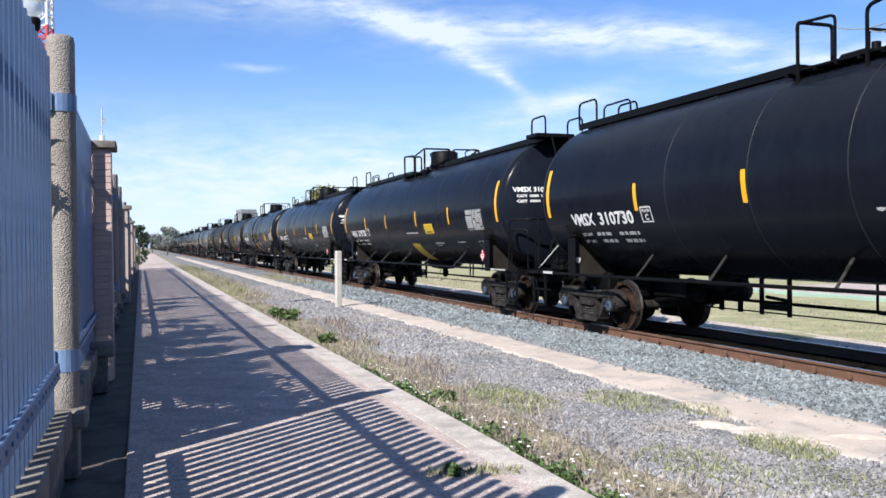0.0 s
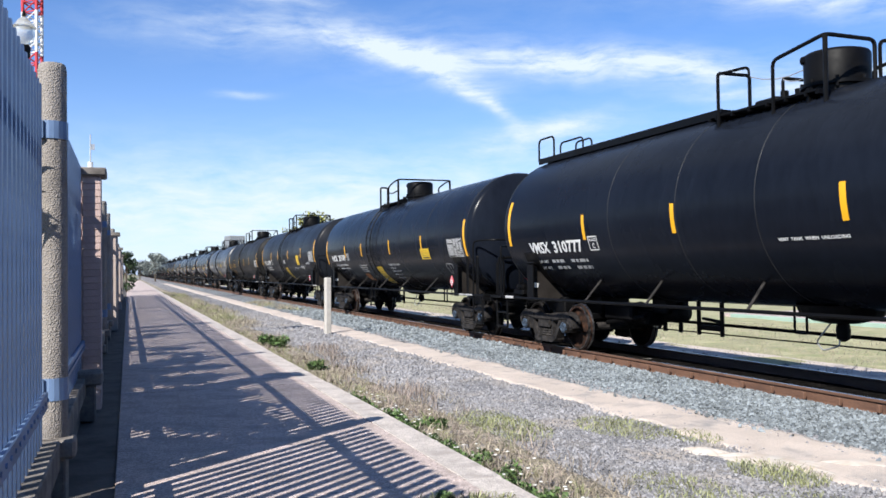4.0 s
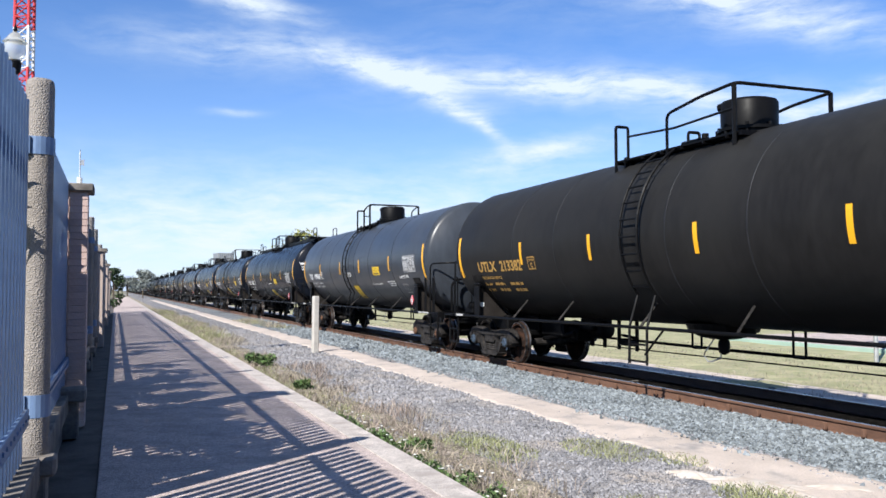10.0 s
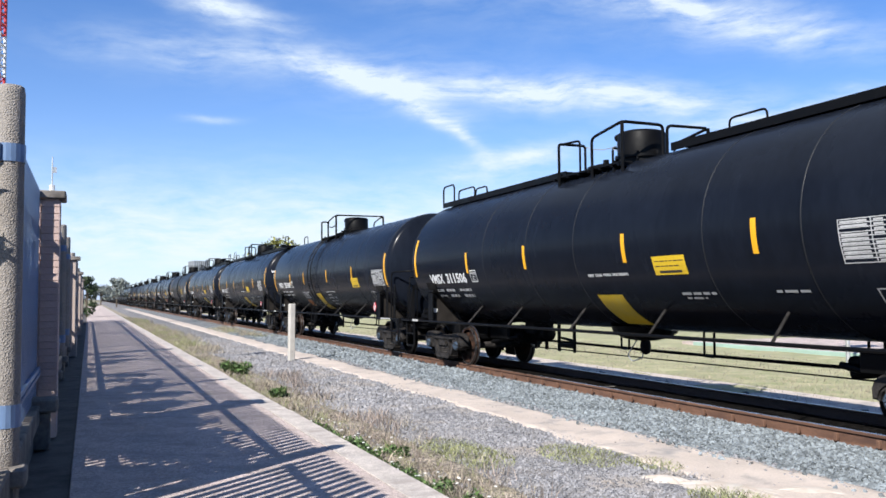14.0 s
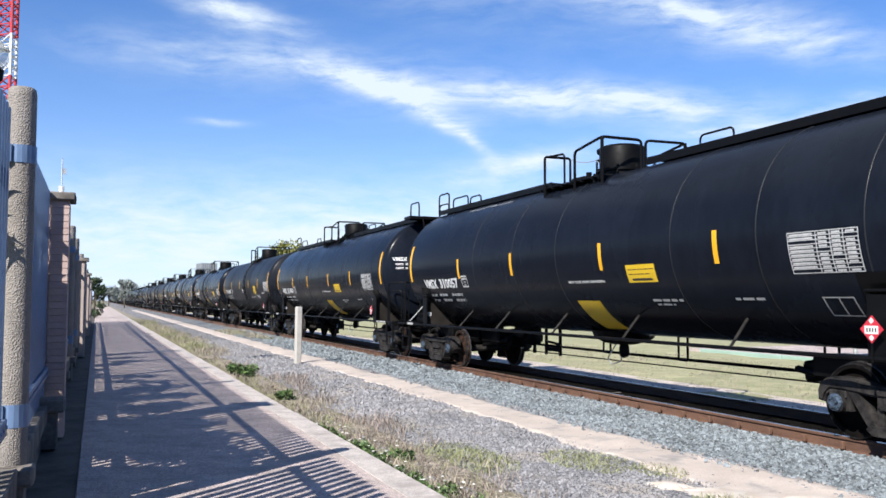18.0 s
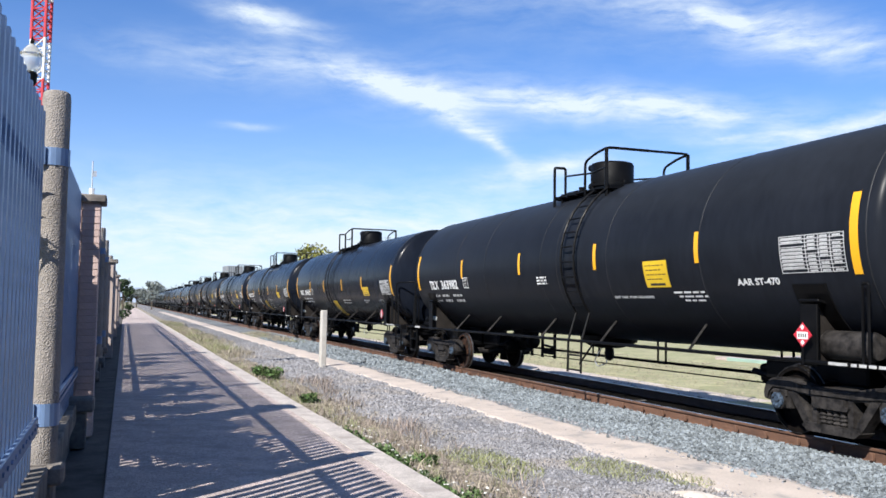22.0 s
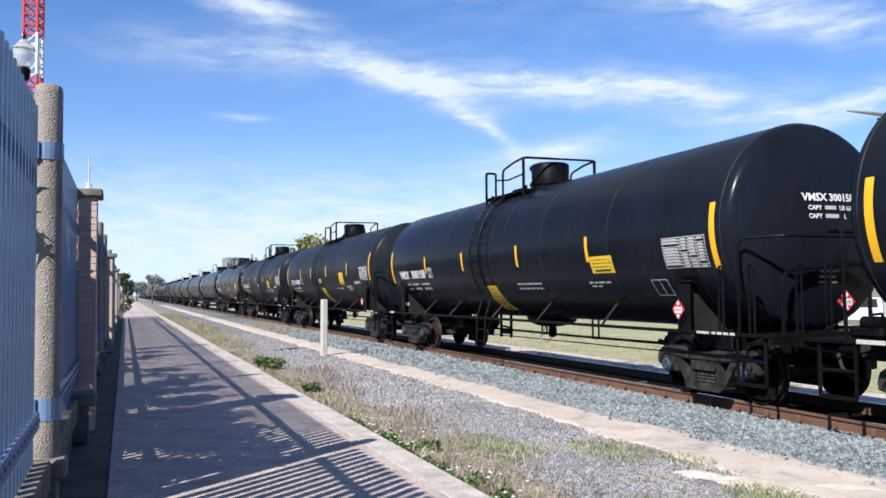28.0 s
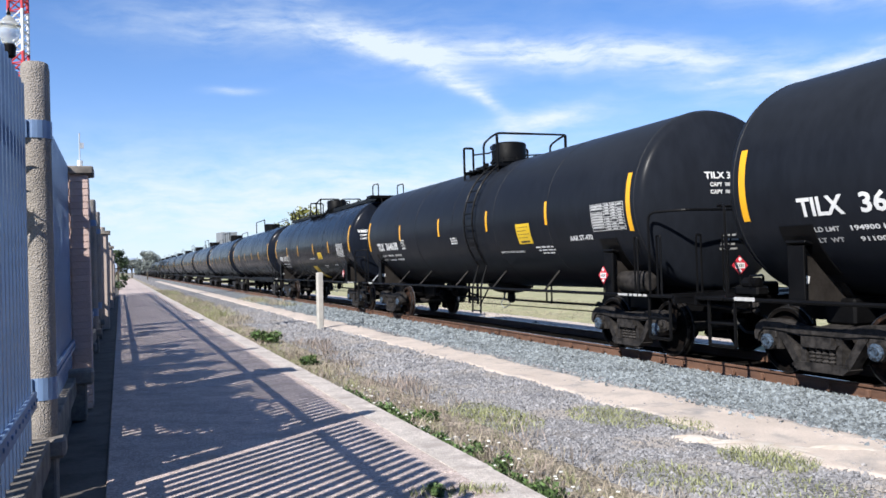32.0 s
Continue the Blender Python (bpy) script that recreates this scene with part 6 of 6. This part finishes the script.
scatter_stones("ballast_stones", M["stone"], "loose broken blue-grey ballast stones beside the rails",
               [(24000, 6.5, 7.9, 4.2, 20, GROUND - 0.012, 0.018, 0.042), (14000, 7.8, 8.56, 4.2, 20, RAIL_Z - 0.182, 0.018, 0.042), (9000, 6.5, 8.56, 18, 55, RAIL_Z - 0.175, 0.04, 0.07),
                (2600, 10.25, 11.0, 4, 45, RAIL_Z - 0.18, 0.04, 0.09),
                (60, 6.3, 6.6, 4, 25, GROUND + 0.03, 0.025, 0.05)], 1)
scatter_stones("gravel_stones", M["pebble"], "loose small grey gravel over the ground",
               [(34000, 3.1, 5.7, 3.6, 15, GROUND - 0.004, 0.010, 0.026), (12000, 3.2, 5.7, 13, 40, GROUND - 0.004, 0.02, 0.045),
                (160, 5.5, 6.5, 3.6, 20, GROUND + 0.02, 0.01, 0.022), (2600, 5.25, 5.8, 3.6, 22, GROUND + 0.008, 0.01, 0.024), (1500, 6.35, 6.7, 4, 24, GROUND + 0.01, 0.012, 0.03), (900, 2.7, 3.3, 3.4, 14, GROUND + 0.03, 0.015, 0.04)], 2)


def blades(name, material, label, spots, seed, kind="stuff"):
    """Thin curved grass blades; spots are (x, y, z, radius, blades, height, lean)."""
    rnd = np.random.RandomState(seed)
    verts, faces = [], []
    for x, y, z, rad, count, height, lean in spots:
        for k in range(int(count)):
            r, a = rad * math.sqrt(rnd.rand()), rnd.rand() * math.tau
            px, py = x + r * math.cos(a), y + r * math.sin(a) * 1.6
            h = height * (0.45 + 0.75 * rnd.rand()) * (1.1 - 0.5 * r / max(rad, 0.01))
            d, w = rnd.rand() * math.tau, (0.0022 + 0.003 * rnd.rand()) * (1 + 0.03 * min(y, 60))
            lx, ly = math.cos(d) * h * lean * rnd.rand(), math.sin(d) * h * lean * rnd.rand()
            t = rnd.rand() * math.pi
            wx, wy = w * math.cos(t), w * math.sin(t)
            b = len(verts)
            verts += [(px - wx, py - wy, z), (px + wx, py + wy, z), (px + lx * 0.4 + wx * 0.7, py + ly * 0.4 + wy * 0.7, z + h * 0.6),
                      (px + lx * 0.4 - wx * 0.7, py + ly * 0.4 - wy * 0.7, z + h * 0.6), (px + lx, py + ly, z + h)]
            faces += [(b, b + 1, b + 2, b + 3), (b + 3, b + 2, b + 4)]
    me = bpy.data.meshes.new(name)
    me.from_pydata(verts, [], faces)
    me.materials.append(material)
    return tagged(new(name, me), label, "grass", kind=kind)


def verge_plants():
    rnd = random.Random(12)
    straw, green, stalks = [], [], []
    y = 3.0
    while y < 80:
        step = 0.07 + y * 0.006
        for k in range(4 if y < 25 else 2):
            x = 2.72 + abs(rnd.gauss(0, 0.5)) + (0.2 if y > 30 else 0)
            thick = noise.noise((x * 1.5, y * 0.6, 2.0))
            if thick > -0.35:
                straw.append((x, y + rnd.uniform(-0.1, 0.1), GROUND + 0.02, 0.14 + 0.004 * y, 17 + (5 if y < 14 else 8), rnd.uniform(0.04, 0.12) * (1.3 + thick), 1.6))
            if rnd.random() < 0.45:
                green.append((2.68 + abs(rnd.gauss(0, 0.3)), y + rnd.uniform(-0.1, 0.1), GROUND + 0.02, 0.09 + 0.004 * y, 22, rnd.uniform(0.06, 0.16), 1.4))
        if y < 26:
            for k in range(2):
                x = 2.85 + abs(rnd.gauss(0.2, 0.38))
                if noise.noise((x * 0.9, y * 0.45, 6.0)) > -0.1:
                    stalks.append((x, y, GROUND + 0.02, 0.16, 11, rnd.uniform(0.10, 0.24), 1.2))
        y += step
    for x, y in ((3.52, 12.2), (3.84, 15.1), (3.95, 17.2), (3.75, 11.4), (3.9, 19.5), (3.7, 22.5), (3.9, 12.1), (4.1, 18.6), (4.3, 19.6)):
        stalks.append((x, y, GROUND, 0.26, 90, 0.26, 0.9))
    for k in range(90):
        straw.append((2.75 + rnd.uniform(0, 1.5), 30 + rnd.uniform(0, 50), GROUND, 0.45, 60, 0.26, 0.8))
        if k % 3 < 2:
            green.append((2.6 + rnd.uniform(0, 1.4), 30 + rnd.uniform(0, 50), GROUND + 0.02, 0.45, 60, 0.24, 0.9))
    for k in range(22):
        straw.append((7.1 + rnd.uniform(-0.5, 0.6), 40 + rnd.uniform(0, 12), RAIL_Z - 0.16, 0.45, 60, 0.24, 0.8))
        green.append((7.1 + rnd.uniform(-0.5, 0.6), 40 + rnd.uniform(0, 12), RAIL_Z - 0.16, 0.45, 30, 0.20, 0.8))
    blades("purplish_stalks", M["seed"], "dry purplish grass stalks standing on the verge", stalks, 15)
    blades("dry_verge_grass", M["straw"], "dry straw-coloured grass along the walkway edge", straw, 5)
    blades("green_verge_grass", M["blade"], "short green grass along the walkway edge", green, 6)
    patch = [(3.95, 8.95, 0.55, 560, 0.09), (5.18, 8.45, 0.5, 520, 0.07), (5.60, 7.7, 0.28, 230, 0.07), (5.25, 6.05, 0.36, 420, 0.09), (4.2, 5.95, 0.40, 260, 0.07),
             (4.87, 5.1, 0.36, 170, 0.06), (4.35, 5.35, 0.36, 140, 0.06), (4.0, 9.6, 0.45, 240, 0.08)]
    blades("gravel_grass", M["blade"], "thin yellow-green grass patches growing through gravel", [(x, y, GROUND + 0.005, r * 0.9, c * 1.7, h, 1.6) for x, y, r, c, h in patch], 7)
    blades("joint_weeds", M["blade"], "weeds growing from a joint in the walkway", [(1.85 + 0.09 * k, 5.5 - 0.02 * k, 0, 0.07, 34, 0.07, 1.5) for k in range(7)], 8)
    field = [(13.6 + 9.5 * rnd.random(), 6 + 50 * rnd.random() ** 1.5, FIELD + 0.01, 0.5, 16, 0.11, 1.2) for k in range(1500)]
    blades("field_grass", M["straw"], "short dry grass tufts over the field behind the track", field, 9)
    # low leafy weeds in the crack along the edge, with tiny white flowers
    spots = []
    for k in range(110):
        y = 4.2 + 7.5 * rnd.random() ** 1.3
        spots.append((2.68 + abs(rnd.gauss(0, 0.13)), y, GROUND + 0.06 + rnd.uniform(0, 0.06), rnd.uniform(0.05, 0.12)))
    leaf_cloud("edge_weeds", M["leaf"], spots, 17000, 0.020, None, 66)
    tagged(bpy.data.objects["edge_weeds"], "low green weeds crowding the walkway edge", "weeds", kind="stuff")
    bm = bmesh.new()
    for k in range(95):
        x, y, z, r = spots[k]
        lathe(bm, [(0, 0.004), (0.004, 0.017), (0.009, 0.012)], "z", 6, at=(x + rnd.gauss(0.08, 0.16), y + rnd.gauss(0, 0.2), z + r * rnd.uniform(0.6, 1.1)))
    thing("edge_flowers", bm, M["petal"], "tiny white flowers among the edge weeds", "flowers", kind="stuff")
    for i, (x, y, s) in enumerate(((3.10, 20.6, 0.32), (3.16, 15.4, 0.20), (3.20, 9.2, 0.14), (2.85, 9.6, 0.10), (2.82, 7.4, 0.09), (1.98, 5.47, 0.06))):
        base = new("leafy_weed")
        rr = random.Random(i)
        cl = [(s * rr.gauss(0, 0.35), s * rr.gauss(0, 0.55), s * rr.uniform(0.05, 0.7), s * rr.uniform(0.2, 0.5)) for k in range(11)]
        leaf_cloud("leaves", M["leaf"], cl, 900, 0.016 + 0.0011 * y, base, 40 + i)
        bm = bmesh.new()
        for k in range(9):
            a = rr.random() * math.tau
            rod(bm, (0, 0, 0), (s * 0.8 * math.cos(a), s * 1.1 * math.sin(a), s * rr.uniform(0.6, 1.2)), 0.004, 4)
        tagged(part("stems", bm, M["blade"], base), kind="stuff")
        base.matrix_basis = pose(x, y, GROUND + 0.02 if x > 2.6 else 0)
        tagged(base, "low leafy green weed beside the walkway", "weed", "weeds on the verge")


verge_plants()


def shade_shrub():
    """The shrub behind the fence that throws dappled shade on the walkway."""
    base = new("shrub")
    rnd = random.Random(2)
    cl = []
    for k in range(78):
        y = 6.35 + k * 0.125 if k < 66 else 14.6 + (k - 66) * 0.8
        cl.append((-1.08 + rnd.uniform(-0.22, 0.06), y, rnd.uniform(0.6, 2.35), 0.30 + rnd.uniform(0, 0.12)))
    leaf_cloud("foliage", M["leaf"], cl, 47000, 0.085, base, 77, flat=0.24)
    bm = bmesh.new()
    for k in range(22):
        rod(bm, (-1.1, 6.4 + 0.8 * k, GROUND - 0.1), (-1.1 + rnd.uniform(-0.15, 0.1), 6.4 + 0.8 * k + rnd.uniform(-0.3, 0.3), 2.0), 0.025, 6, 0.01)
    part("stems", bm, M["bark"], base)
    tagged(base, "dense green shrub standing behind the picket fence", "shrub")


shade_shrub()


def canopy():
    """A tilted panel on a tall pole that shows above the tank cars."""
    base = new("solar_street_light")
    bm = bmesh.new()
    rod(bm, (0, 0, 0), (0, 0, 7.61), 0.07, 10, 0.05)
    part("pole", bm, M["galv"], base)
    bm = bmesh.new()
    solid(bm, (1.7, 1.0, 0.05), (0.05, 0, 7.72), (14, 3, 0), bevel=0.01)
    part("panel", bm, M["roofgrey"], base, "pale grey tilted panel")
    base.matrix_basis = pose(22.0, 20.2, FIELD)
    tagged(base, "tilted grey panel on a tall steel pole", "street light")


canopy()

# spilled pale dust on the path
bm = bmesh.new()
for cx, cy, along, across, turn in ((5.55, 6.4, 0.75, 0.26, 0.46), (6.1, 6.05, 0.42, 0.2, 0.9), (5.25, 7.0, 0.25, 0.14, 0.3)):
    rows = []
    for ring in range(6):
        f = ring / 5
        row = []
        for k in range(56):
            a = k * math.tau / 56
            w = 1 + 0.5 * noise.noise((2 * math.cos(a) + cx, 2 * math.sin(a), 4.0)) + 0.4 * noise.noise((7 * math.cos(a), 7 * math.sin(a) + cy, 1.0))
            p, q = along * f * w * math.cos(a), across * f * w * math.sin(a)
            row.append(bm.verts.new((cx - p * math.sin(turn) + q * math.cos(turn), cy + p * math.cos(turn) + q * math.sin(turn), GROUND + 0.052 - 0.05 * f * f)))
        rows.append(row)
    for r0, r1 in zip(rows, rows[1:]):
        for k in range(56):
            bm.faces.new((r0[k], r1[k], r1[(k + 1) % 56], r0[(k + 1) % 56]))
M["chalk"] = mat("spilled_white_dust", (0.46, 0.415, 0.365), 0.95, vary=0.12, scale=3, fine=40, tint=(0.42, 0.35, 0.29), tint_at=(0.44, 0.60))
thing("dust_patch", bm, M["chalk"], "patch of spilled pale dust on the dirt path", "dust", kind="stuff", smooth=60)


motions()
